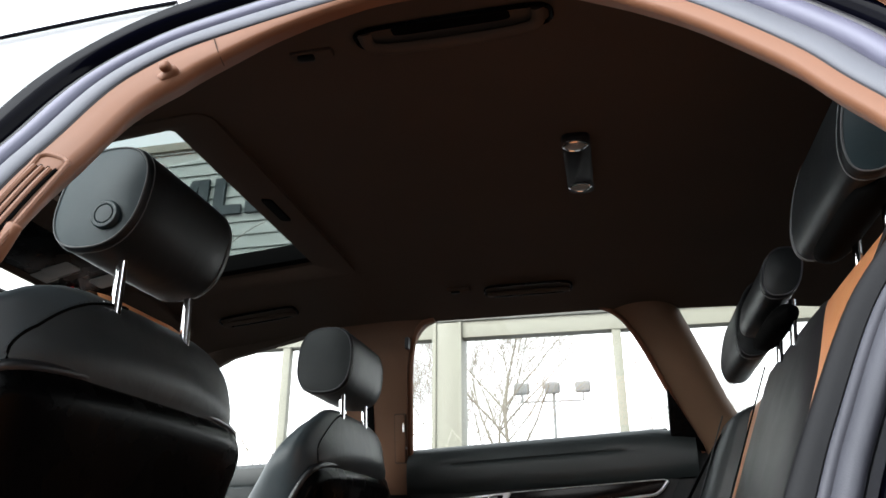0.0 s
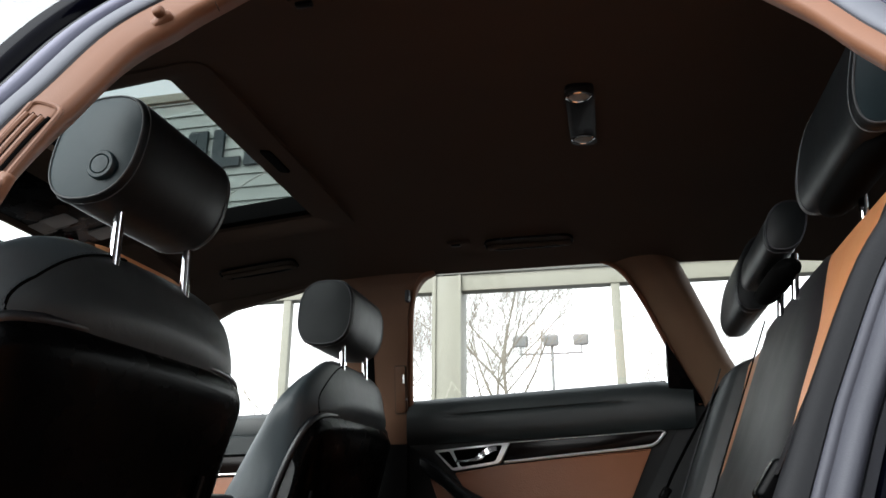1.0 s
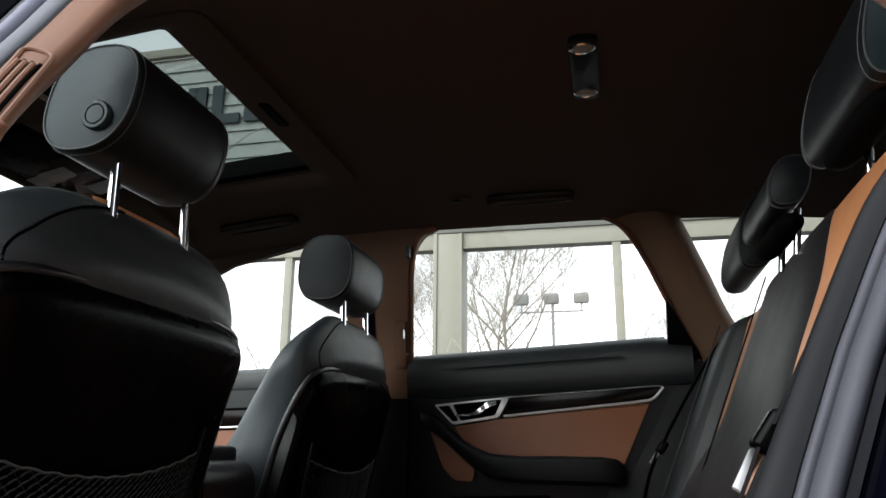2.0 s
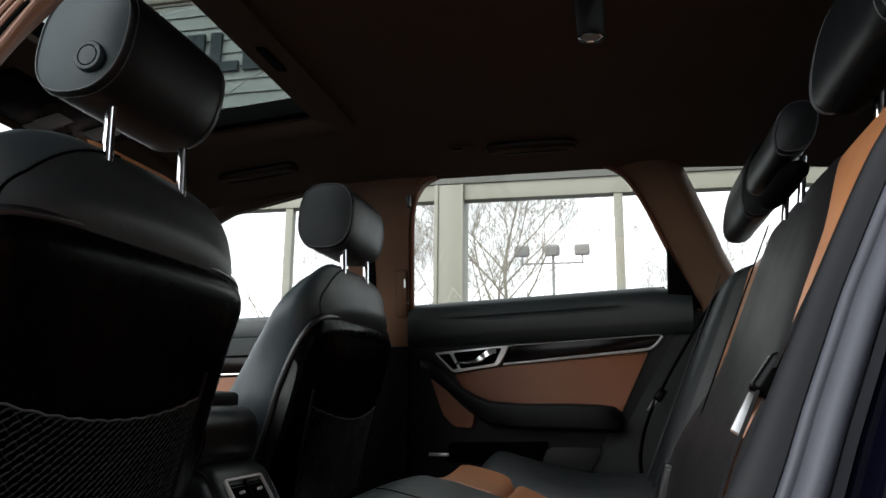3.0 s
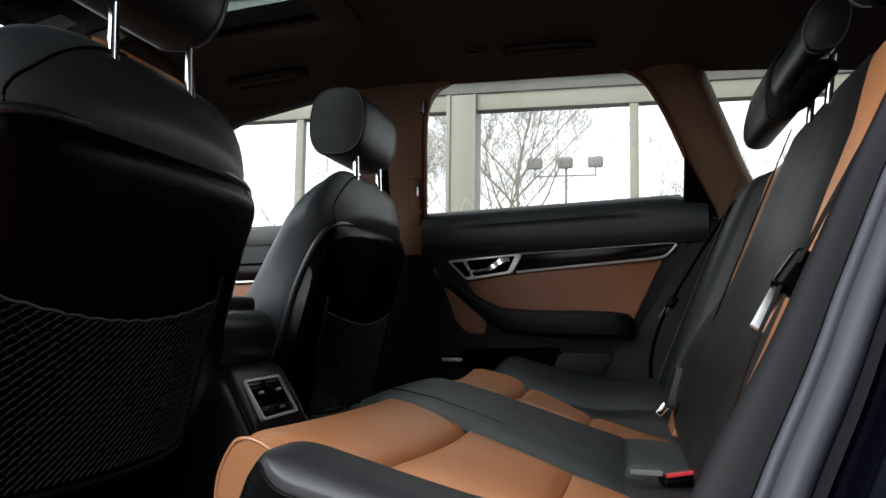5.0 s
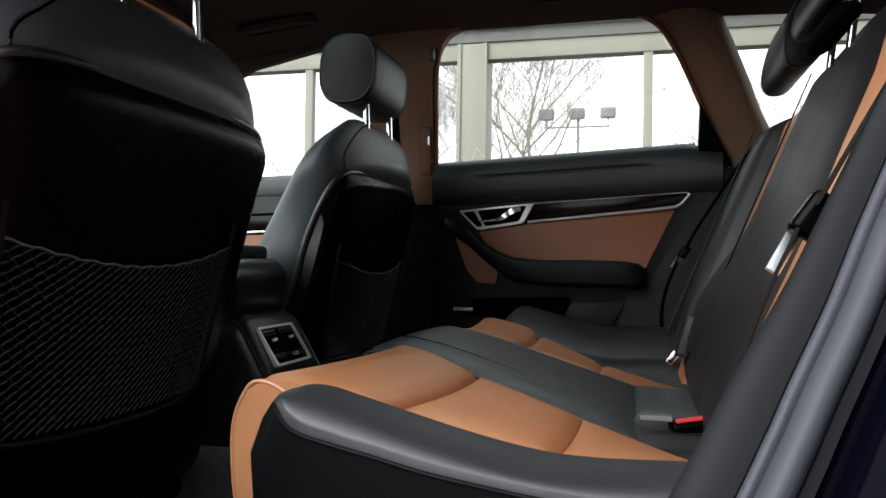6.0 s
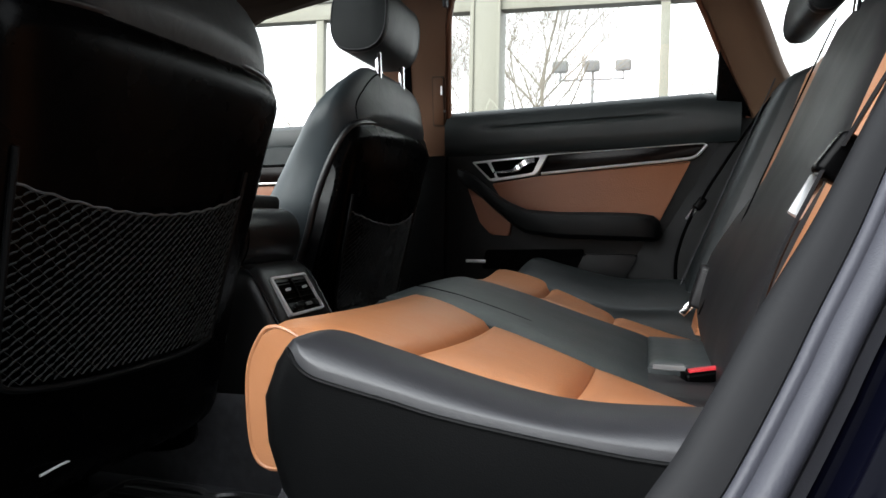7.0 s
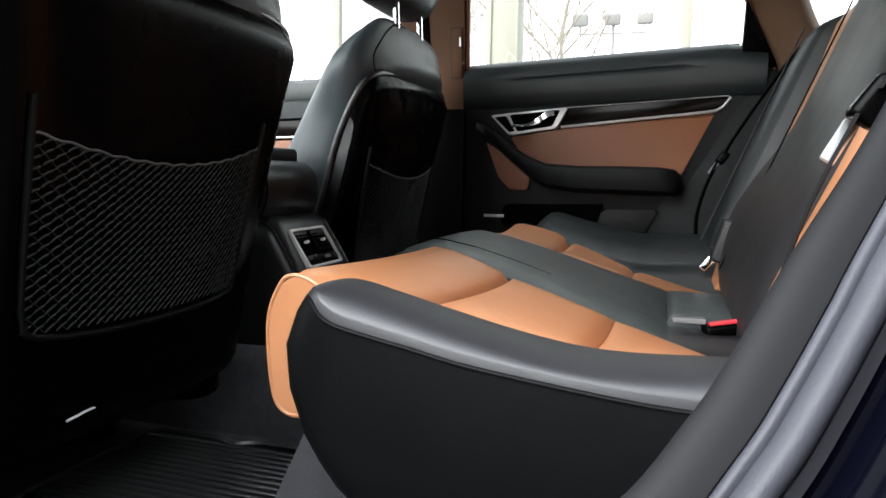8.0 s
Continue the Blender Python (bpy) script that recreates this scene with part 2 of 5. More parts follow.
def smooth(keys, x):
    """Smooth interpolation in rows of (x, value)."""
    n = len(keys)
    if x <= keys[0][0]:
        return keys[0][1]
    if x >= keys[-1][0]:
        return keys[-1][1]
    k = max(i for i in range(n - 1) if keys[i][0] <= x)
    def slope(i):
        a, b = keys[max(i - 1, 0)], keys[min(i + 1, n - 1)]
        return (b[1] - a[1]) / (b[0] - a[0])
    h = keys[k + 1][0] - keys[k][0]
    t = (x - keys[k][0]) / h
    return ((2 * t ** 3 - 3 * t ** 2 + 1) * keys[k][1] + (t ** 3 - 2 * t ** 2 + t) * h * slope(k)
            + (3 * t ** 2 - 2 * t ** 3) * keys[k + 1][1] + (t ** 3 - t ** 2) * h * slope(k + 1))


def side_y(z, inset=0.0):
    """Half width of the cabin's side at height z."""
    return 1.03 - 0.33 * z - inset


# ---- structure: roof, sides, floor ----
LINER_Z = [(-0.62, 1.308), (-0.45, 1.345), (-0.2, 1.372), (0.0, 1.382), (0.5, 1.386), (0.9, 1.372), (1.65, 1.30)]
LINER_DROP = [(0.0, 0.0), (0.25, 0.008), (0.40, 0.028), (0.48, 0.042), (0.55, 0.057), (0.605, 0.076)]


def liner(x, y):
    return table(LINER_Z, x) - table(LINER_DROP, abs(y))


def grid_with_hole(xs, ys, z, hole):
    """A sheet z(x, y) over the lines xs and ys, open inside hole."""
    bm = bmesh.new()
    v = {}
    for i in range(len(xs) - 1):
        for j in range(len(ys) - 1):
            cx, cy = (xs[i] + xs[i + 1]) / 2, (ys[j] + ys[j + 1]) / 2
            if hole[0] < cx < hole[1] and hole[2] < cy < hole[3]:
                continue
            q = []
            for a, b in ((i, j), (i + 1, j), (i + 1, j + 1), (i, j + 1)):
                if (a, b) not in v:
                    v[a, b] = bm.verts.new((xs[a], ys[b], z(xs[a], ys[b])))
                q.append(v[a, b])
            bm.faces.new(q)
    return bm


def solid(bm, up):
    """Gives a sheet thickness upwards."""
    got = bmesh.ops.extrude_face_region(bm, geom=bm.faces[:])
    bmesh.ops.translate(bm, vec=(0, 0, up), verts=[g for g in got["geom"] if isinstance(g, bmesh.types.BMVert)])
    return bm


HOLE = (-0.44, -0.025, -0.300, 0.345)
xs = sorted({-0.62, *HOLE[:2], *[round(-0.60 + 0.05 * i, 3) for i in range(46)]})
ys = sorted({*HOLE[2:], *[round(-0.605 + 0.0302 * i, 4) for i in range(21)], *[round(-0.605 + 0.605 * 2 * i / 40, 4) for i in range(41)]})
ys = [-0.512] + [y for y in ys if y > -0.505]
headliner = part("headliner", solid(grid_with_hole(xs, ys, liner, HOLE), 0.006), M_LINER)
tagged(headliner, "brown fabric car headliner with a sunroof opening", "ceiling", kind="structure")


def roof_z(x, y):
    return liner(x, y * 0.93) + 0.055 - 0.015 * abs(y)


xs2 = sorted({-0.62, *HOLE[:2], *[round(-0.60 + 0.1 * i, 3) for i in range(23)]})
ys2 = sorted({*HOLE[2:], *[round(-0.56 + 0.08 * i, 3) for i in range(15)]})
ys2 = [-0.50] + [y for y in ys2 if y > -0.49]
roof = part("roof", solid(grid_with_hole(xs2, ys2, roof_z, HOLE), 0.004), M_PAINT)
tagged(roof, "dark blue painted steel car roof over the headliner", "car roof", kind="structure")


def far(u, v, d, inset=0.0, thick=0.03):
    """A place on the closed side of the cabin: u along, v up."""
    return (u, side_y(v, inset) + d * thick, v)


side = thing("side_frame", (0.0, 0.68, 0.9), "brown plastic pillar trims round the closed side windows", "car pillar", kind="structure")
rail = [(-0.72, 1.34), (-0.72, 1.10), (-0.60, 1.18), (-0.44, 1.248), (-0.24, 1.286), (-0.10, 1.308), (0.10, 1.314), (0.28, 1.321),
        (0.56, 1.320), (0.69, 1.322), (1.0, 1.318), (1.4, 1.27), (1.4, 1.36), (0.3, 1.37)]
part("roof_rail_trim", plate(rail, lambda u, v, d: far(u, v, d, 0.004), 0.006), M_LINER, side)
def pillar_inset(v):
    return 0.022 - 0.019 * max(0.0, min(1.0, (v - 1.20) / 0.11)) ** 1.5


part("b_pillar_trim", plate(rounded([(-0.115, 0.90), (0.030, 0.90), (0.034, 1.005), (0.048, 1.20), (0.060, 1.262), (0.070, 1.282),
     (0.080, 1.296), (0.093, 1.307), (0.12, 1.318), (0.12, 1.336), (0.05, 1.330), (-0.05, 1.330), (-0.20, 1.330), (-0.16, 1.285), (-0.14, 1.26), (-0.12, 1.15), (-0.118, 1.05)], 0.004), lambda u, v, d: far(u, v, d, pillar_inset(v), 0.05), 0.004, 3), M_PILLAR, side)
# edge rod in a lighter brown, for the light along the pillar's edge
part("b_pillar_edge", tube([far(u, v, 0, 0.008 - 0.006 * max(0, min(1, (v - 1.2) / 0.1))) for u, v in spline([(0.036, 0.92), (0.039, 1.005), (0.053, 1.20), (0.064, 1.262), (0.074, 1.286), (0.093, 1.303), (0.12, 1.311)], 30)],
     0.0075, 8), M_TRIM, side)
part("b_pillar_foot", plate(rounded([(-0.13, 0.40), (0.033, 0.40), (0.033, 0.899), (-0.118, 0.899)], 0.004), lambda u, v, d: (u, 0.69 + 0.06 * d, v), 0.002), M_PLASTIC, side)
C_FRONT = [(0.97, 0.742), (1.003, 0.728), (1.045, 0.705), (1.117, 0.670), (1.201, 0.630), (1.25, 0.603), (1.285, 0.578), (1.305, 0.553), (1.318, 0.522), (1.330, 0.470), (1.345, 0.42)]
C_REAR = [(0.97, 0.895), (1.02, 0.850), (1.092, 0.806), (1.174, 0.770), (1.251, 0.735), (1.30, 0.712), (1.318, 0.704), (1.328, 0.712), (1.345, 0.78)]
rows = []
for k in range(41):
    v = 0.97 + 0.375 * k / 40
    a, b = smooth(C_FRONT, v), smooth(C_REAR, v)
    flat = 1 - 0.75 * max(0.0, min(1.0, (v - 1.26) / 0.07))
    rows.append([far(a + (b - a) * q, v, 0, -0.022 + 0.012 * min(1, 40 * q * (1 - q)) + (0.018 + 0.030 * flat) * (math.sin(q / 0.66 * math.pi / 2) ** 1.1 if q < 0.66 else max(0.0, math.cos((q - 0.66) / 0.34 * math.pi / 2)) ** 0.7)) for q in [m / 20 for m in range(21)]])
part("c_pillar_trim", skin(rows), M_PILLARLIT, side, "rounded brown pillar trim")
# rod added in trim brown to draw the pillar's lit rim
part("c_pillar_edge", tube([far(smooth(C_FRONT, v), v, 0, -0.004) for v in [0.985 + 0.34 * k / 40 for k in range(41)]], 0.006, 10), M_TRIM, side)
part("d_pillar_trim", plate([(1.16, 1.31), (1.30, 0.95), (1.65, 0.95), (1.65, 1.31)], lambda u, v, d: far(u, v, d, 0.01, 0.04), 0.01), M_TRIM, side)
part("a_pillar_trim", tube([(-0.70, 0.60, 1.15), (-0.85, 0.63, 1.07), (-1.05, 0.67, 0.97)], 0.035, 10), M_TRIM, side)
slot = rounded([(-0.066, 1.02), (-0.048, 1.02), (-0.044, 1.20), (-0.062, 1.20)], 0.005)
# near black plate on the trim, for the shade inside the slot
part("belt_adjuster_slot", plate(slot, lambda u, v, d: far(u, v, d, 0.026, 0.006), 0.0015), M_DARK, side)
part("cover_gap", plate(rounded([(0.001, 0.972), (0.031, 0.972), (0.037, 1.088), (0.007, 1.088)], 0.004), lambda u, v, d: far(u, v, d, 0.0235, 0.004), 0.0), M_LINER, side)
part("latch_cover", plate(rounded([(0.004, 0.975), (0.029, 0.975), (0.034, 1.085), (0.009, 1.085)], 0.004), lambda u, v, d: far(u, v, d, 0.027, 0.006), 0.0015), M_PILLAR, side)
part("latch_clip", block((0.004, 0.006, 0.022), Matrix.Translation(far(0.030, 1.055, 0, 0.028)), 0.0015), M_SATIN, side, "small bright clip")
part("coat_hook", block((0.012, 0.022, 0.03), Matrix.Translation(far(0.052, 1.252, 0, 0.02)), 0.005), M_SEALDARK, side)
part("door_pin", block((0.014, 0.012, 0.006), Matrix.Translation(far(0.028, 1.008, 0, 0.02)), 0.0025), M_GREY, side)

glass_side = thing("side_windows", (0.3, 0.70, 1.1), "clear side window panes with a bright view outside", "window", kind="structure")
for name, o in (("front_pane", [(-1.0, 0.95), (-0.10, 0.98), (-0.09, 1.30), (-0.24, 1.28), (-0.44, 1.245), (-0.60, 1.19), (-0.8, 1.08)]),
                ("rear_pane", [(0.02, 0.99), (0.72, 1.0), (0.55, 1.33), (0.06, 1.32)]),
                ("quarter_pane", [(0.68, 1.32), (0.84, 1.0), (1.28, 1.0), (1.16, 1.32)])):
    pane = part(name, plate(o, lambda u, v, d: far(u, v, d, -0.012, 0.003), 0), M_GLASS, glass_side, smooth=False)
    pane.visible_shadow = False
part("window_divider", plate([(0.664, 1.128), (0.664, 1.02), (0.685, 0.995), (0.74, 0.985), (0.735, 1.0)], lambda u, v, d: far(u, v, d, 0.006, 0.02), 0.003), M_SHELL, glass_side)

# roof opening
sunroof = thing("sunroof", (-0.3, 0.0, 1.37), "brown framed sunroof with a clear glass panel", "sunroof")
loop0 = rounded([(HOLE[0], HOLE[2]), (HOLE[1], HOLE[2]), (HOLE[1], HOLE[3]), (HOLE[0], HOLE[3])], 0.015, 5)
loopo = rounded([(HOLE[0] - 0.02, HOLE[2] - 0.02), (HOLE[1] + 0.02, HOLE[2] - 0.02), (HOLE[1] + 0.02, HOLE[3] + 0.02), (HOLE[0] - 0.02, HOLE[3] + 0.02)], 0.03, 5)
loop1 = rounded([(-0.40, -0.262), (-0.094, -0.262), (-0.094, 0.318), (-0.40, 0.318)], 0.010, 5)
rim = [[(x, y, liner(x, y) - 0.004 * b + a) for x, y in loop] for loop, a, b in ((loopo, 0.004, 0), (loopo, -0.003, 0), (loop0, -0.005, 0), (loop1, 0.010, 0), (loop1, 0.022, 0))]
part("surround", skin(rim, close_v=True), M_LINER, sunroof)
part("frame", skin([[(x, y, liner(x, y) + a) for x, y in loop1] for a in (0.0225, 0.055)], close_v=True), M_DARK, sunroof)
part("side_rail", block((0.31, 0.026, 0.040), pose(-0.244, 0.300, 1.382, 0, -5), 0.004), M_DARK, sunroof)
part("shade_grip", plate(rounded([(-0.056, -0.030), (-0.034, -0.030), (-0.034, 0.060), (-0.056, 0.060)], 0.006), lambda u, v, d: (u, v, liner(u, v) - 0.0225 - (u + 0.025) * 0.217 + 0.004 * d), 0.001), M_DARK, sunroof)
pane = part("glass_panel", plate([(-0.44, -0.315), (-0.03, -0.315), (-0.03, 0.345), (-0.44, 0.345)], lambda u, v, d: (u, v, liner(u, v) + 0.062 + 0.004 * d), 0), M_ROOFGLASS, sunroof, smooth=False)
pane.visible_shadow = False
part("glass_wire", tube(spline([(-0.306, 0.290, 1.418), (-0.205, 0.211, 1.420), (-0.131, 0.167, 1.422), (-0.08, 0.137, 1.424)], 14), 0.0013, 5), M_CONCRETE, sunroof, "pale thin wire on the glass")

# floor, tunnel, sills, luggage floor, dashboard and tailgate close the cabin
floor = part("floor", block((2.1, 1.42, 0.05), Matrix.Translation((-0.25, 0.0, 0.307)), 0), M_CARPET)
tagged(floor, "dark grey carpeted car floor", "floor", kind="structure")
tunnel = part("floor_tunnel", block((1.22, 0.23, 0.24), Matrix.Translation((-0.36, 0.0, 0.362)), 0.045, 4), M_CARPET)
tagged(tunnel, "dark grey carpeted transmission tunnel", "floor", kind="structure")
luggage = part("luggage_floor", block((0.95, 1.36, 0.06), Matrix.Translation((1.32, 0, 0.72)), 0.01), M_CARPET)
tagged(luggage, "dark carpeted luggage floor behind the bench", "floor", kind="structure")
gate = part("tailgate", plate([(-0.70, 0.70), (0.70, 0.70), (0.70, 0.98), (-0.70, 0.98)], lambda u, v, d: (1.66 - 0.3 * (v - 0.98) + 0.04 * d, u, v), 0.01), M_PLASTIC)
gate_up = part("rear_window", plate([(-0.66, 0.98), (0.66, 0.98), (0.58, 1.32), (-0.58, 1.32)], lambda u, v, d: (1.66 - 0.3 * (v - 0.98) + 0.004 * d, u, v), 0), M_TINTED, smooth=False)
gate_up.visible_shadow = False
tagged(gate_up, "tinted rear window of the tailgate", "window", kind="structure")
tagged(gate, "black plastic tailgate trim below its glass", "tailgate", kind="structure")
quarter = part("side_luggage_trim", plate([(0.40, 0.40), (0.46, 0.60), (0.57, 0.80), (0.68, 0.985), (0.82, 1.0), (1.66, 0.98), (1.66, 0.45)], lambda u, v, d: (u, 0.715 + 0.04 * d, v), 0.01), M_PLASTIC)
tagged(quarter, "black plastic side trim of the luggage space", "wall", kind="structure")
dash = part("dashboard", block((0.5, 1.40, 0.30), pose(-1.15, 0, 0.80), 0.06, 4), M_PLASTIC)
tagged(dash, "black soft plastic dashboard", "dashboard")
wind = part("windscreen", plate([(-0.60, 0), (0.60, 0), (0.70, 1), (-0.70, 1)], lambda u, v, d: (-0.605 - 0.80 * v, u, 1.322 - 0.42 * v + 0.004 * d), 0), M_GLASS, smooth=False)
wind.visible_shadow = False
tagged(wind, "clear laminated windscreen glass", "window", kind="structure")
header = part("windscreen_header", tube([(-0.615, y, liner(-0.615, y) - 0.004) for y in [-0.6 + 0.06 * i for i in range(21)]], 0.016, 10), M_LINER)
tagged(header, "brown fabric edge above the windscreen", "trim", kind="structure")
# unseen trim, its top set low to let light onto the front seats
near_front = part("near_front_side", plate([(-1.4, 0.35), (-0.09, 0.35), (-0.09, 0.74), (-1.4, 0.72)], lambda u, v, d: (u, -0.76 - 0.12 * d, v), 0.01), M_PLASTIC)
tagged(near_front, "black trim of the closed front door", "door", kind="structure")
near_x = [-0.92 + 0.98 * k / 20 for k in range(21)]
near_top = [Vector((x, -0.506, roof_z(x, -0.50) + 0.002 - 0.9 * max(0, -x - 0.60))) for x in near_x]
pane_rows = [[(p.x - 0.011 * k, -0.85, 0.74), (p.x - 0.008 * k, -0.80, 0.88), (p.x - 0.007 * k, -0.70, 1.05), (p.x, -0.60, 1.22), (p.x, p.y, p.z)] for k, p in enumerate(near_top)]
pane_rows = [r + [(x, y + 0.004, z) for x, y, z in reversed(r)] for r in pane_rows]
near_pane = part("near_front_window", skin(pane_rows, close_v=True, caps=True), M_SIDEGLASS, smooth=False)
near_pane.visible_shadow = False
tagged(near_pane, "closed front door window reflecting the pale sky", "window", kind="structure")
cant = part("roof_side_edge", tube(near_top, 0.0028, 8), M_PAINT)
tagged(cant, "dark blue painted roof edge above the front window", "car roof", kind="structure")

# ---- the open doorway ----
# doorway outline, shifted along the camera's sight lines to fit its view
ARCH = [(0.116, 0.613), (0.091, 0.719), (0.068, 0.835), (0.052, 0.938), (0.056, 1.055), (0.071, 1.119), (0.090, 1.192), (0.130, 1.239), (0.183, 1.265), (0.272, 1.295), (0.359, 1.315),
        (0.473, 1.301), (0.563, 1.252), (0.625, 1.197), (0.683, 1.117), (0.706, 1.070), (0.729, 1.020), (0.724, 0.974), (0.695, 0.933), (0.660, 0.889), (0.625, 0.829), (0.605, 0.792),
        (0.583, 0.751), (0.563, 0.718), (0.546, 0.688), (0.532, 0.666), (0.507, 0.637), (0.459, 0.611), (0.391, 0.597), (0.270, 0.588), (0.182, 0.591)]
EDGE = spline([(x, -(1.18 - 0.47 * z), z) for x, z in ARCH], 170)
BROAD = [(0.56, 0.70), (0.70, 0.74), (0.85, 0.79), (0.98, 0.84), (1.11, 0.89), (1.29, 0.955)]          # moulding scale by height, set so widths keep their size in the camera's view
OUT = Vector((0, -0.905, 0.425)).normalized()


def along_edge(i, d, h):
    """A place d metres outwards from the doorway's edge and h metres towards the street."""
    p = EDGE[i]
    t = (EDGE[min(i + 1, len(EDGE) - 1)] - EDGE[max(i - 1, 0)]).normalized()
    n = t.cross(OUT).normalized()
    if n.dot(Vector((0.36, -0.75, 0.92)) - p) > 0:
        n = -n
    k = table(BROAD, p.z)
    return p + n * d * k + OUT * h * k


def strip(profile, i0=0, i1=len(EDGE)):
    return skin([[along_edge(i, d, h) for d, h in profile] for i in range(i0, i1)])


def arc(cx, ch, r, a0, a1, n=7, sq=1.0):
    return [(cx + r * math.cos(radians(a0 + (a1 - a0) * k / n)), ch + sq * r * math.sin(radians(a0 + (a1 - a0) * k / n))) for k in range(n + 1)]


door = thing("doorway", (0.35, -0.72, 0.5), "open rear doorway with grey rubber seal and dark blue painted frame", "car doorway", kind="structure")
TOP = (16, 100)


def trim_row(i, profile):
    """The trim is broad at the pillars and narrow along the roof."""
    x = EDGE[i].x
    w = table([(0.125, 1.0), (0.177, 0.66), (0.220, 0.36), (0.27, 0.16), (0.32, 0.10), (0.48, 0.12), (0.596, 0.36), (0.9, 0.36)], x)
    return [along_edge(i, d * w, h * (0.35 + 0.65 * w)) for d, h in profile]


part("arch_trim", skin([trim_row(i, [(0.004, -0.050), (-0.030, -0.028), *arc(-0.026, -0.018, 0.010, 230, 110, 6), (-0.012, -0.004), (-0.002, -0.002), (0.0, -0.012)]) for i in range(*TOP)]), M_TRIM, door, "brown plastic trim along the doorway")
part("arch_seam", strip([(-0.0015, -0.004), (0.0, 0.0), (0.0015, -0.004)], *TOP), M_SEALDARK, door)
LOW = TOP[1] - 1


def low_strip(profile):
    """A strip beside the bench, where the plastic trim grows broader towards the sill."""
    rows = []
    for i in range(LOW, 170):
        more = table([(0.65, 0.010), (0.71, 0.008), (0.77, 0.002), (0.82, 0.0)], EDGE[i].z)
        rows.append([along_edge(i, d + more * max(0.0, min(1.0, (d + 0.0092) / 0.0135)), h) for d, h in profile])
    return skin(rows)


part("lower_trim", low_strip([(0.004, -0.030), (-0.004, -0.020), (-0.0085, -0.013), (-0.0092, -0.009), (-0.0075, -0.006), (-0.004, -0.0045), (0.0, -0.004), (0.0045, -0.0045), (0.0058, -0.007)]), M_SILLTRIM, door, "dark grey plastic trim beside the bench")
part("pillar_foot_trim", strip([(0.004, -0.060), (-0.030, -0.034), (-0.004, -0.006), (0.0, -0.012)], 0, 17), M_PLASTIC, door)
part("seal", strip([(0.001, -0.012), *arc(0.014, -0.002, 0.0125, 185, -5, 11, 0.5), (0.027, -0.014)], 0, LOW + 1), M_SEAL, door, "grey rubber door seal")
part("lower_seal", low_strip([(0.0045, -0.009), (0.0056, -0.0045), (0.0075, -0.003), (0.0095, -0.003), (0.0112, -0.0045), (0.0128, -0.0025), (0.0155, 0.0005), (0.019, 0.0015), (0.0222, 0.0005), (0.0245, -0.003), (0.0258, -0.009), (0.0262, -0.016)]), M_SEALSHADE, door, "grey rubber door seal, darkened as shade")
part("seal_lip", strip([(0.0262, -0.012), (0.0275, -0.0075), (0.0300, -0.0070), (0.0330, -0.0070), (0.0355, -0.012)], 0, LOW + 1), M_PAINT, door)
part("seal_lip", low_strip([(0.026, -0.016), (0.0272, -0.014), (0.0325, -0.016), (0.0335, -0.024)]), M_SEALDARK, door)
part("inner_flange", strip([(0.0345, -0.018), (0.0355, -0.004), (0.0372, 0.001), (0.041, 0.0038), (0.047, 0.0045), (0.052, 0.0025), (0.0545, -0.003), (0.056, -0.012)], 0, LOW + 1), M_FLANGE, door)
part("outer_seal", strip([(0.055, -0.014), *arc(0.0595, -0.004, 0.005, 190, -10, 5), (0.0655, -0.012)], 0, LOW + 1), M_SEALDARK, door)
part("frame_paint", strip([(0.0645, -0.012), (0.0675, 0.006), (0.071, 0.0115), (0.0755, 0.0130), (0.079, 0.0105), (0.082, 0.0115), (0.092, 0.014), (0.100, 0.004), (0.106, -0.03), (0.108, -0.07)], 0, 60), M_PAINT, door, "dark blue painted door frame")
part("roof_side_paint", strip([(0.0645, -0.012), (0.0680, 0.004), (0.0715, 0.0095), (0.0755, 0.0110), (0.079, 0.0085), (0.082, 0.0095), (0.092, 0.012), (0.100, 0.002), (0.106, -0.03), (0.108, -0.07)], 44, 110), M_PAINT, door, "dark blue painted roof side")
part("sill_paint", low_strip([(0.030, -0.026), (0.0335, -0.020), (0.0355, -0.010), (0.040, 0.002), (0.050, 0.012), (0.064, 0.019), (0.085, 0.024), (0.12, 0.026)]), M_PAINT, door, "dark blue painted wheel arch")
hook = part("coat_hook", block((0.022, 0.013, 0.011), Matrix.Translation(along_edge(38, -0.027, -0.010)) @ pose(0, 0, 0, 0, -38, 0), 0.005, 3), M_TRIM, door, "brown plastic coat hook")
part("hook_tip", block((0.011, 0.010, 0.010), Matrix.Translation(along_edge(38, -0.0285, 0.001)) @ pose(0, 0, 0, 0, -12, 0), 0.0045, 3), M_TRIM, hook)
part("trim_joint", tube([along_edge(44, d, h) for d, h in ((-0.0245, -0.024), (-0.0262, -0.016), (-0.022, -0.0075), (-0.012, -0.0025), (-0.002, -0.0005))], 0.0005, 5), M_LINER, door)


def on_pillar(u, d, h):
    """A place on the pillar trim, u metres up from the doorway's foot."""
    f = u / 0.021
    i = int(f)
    return along_edge(i, d, h).lerp(along_edge(i + 1, d, h), f - i)
def on_trim(u, d, proud):
    """The same, raised from the trim's face."""
    return on_pillar(u, d, -0.004 + 0.27 * (d + 0.012) + proud)


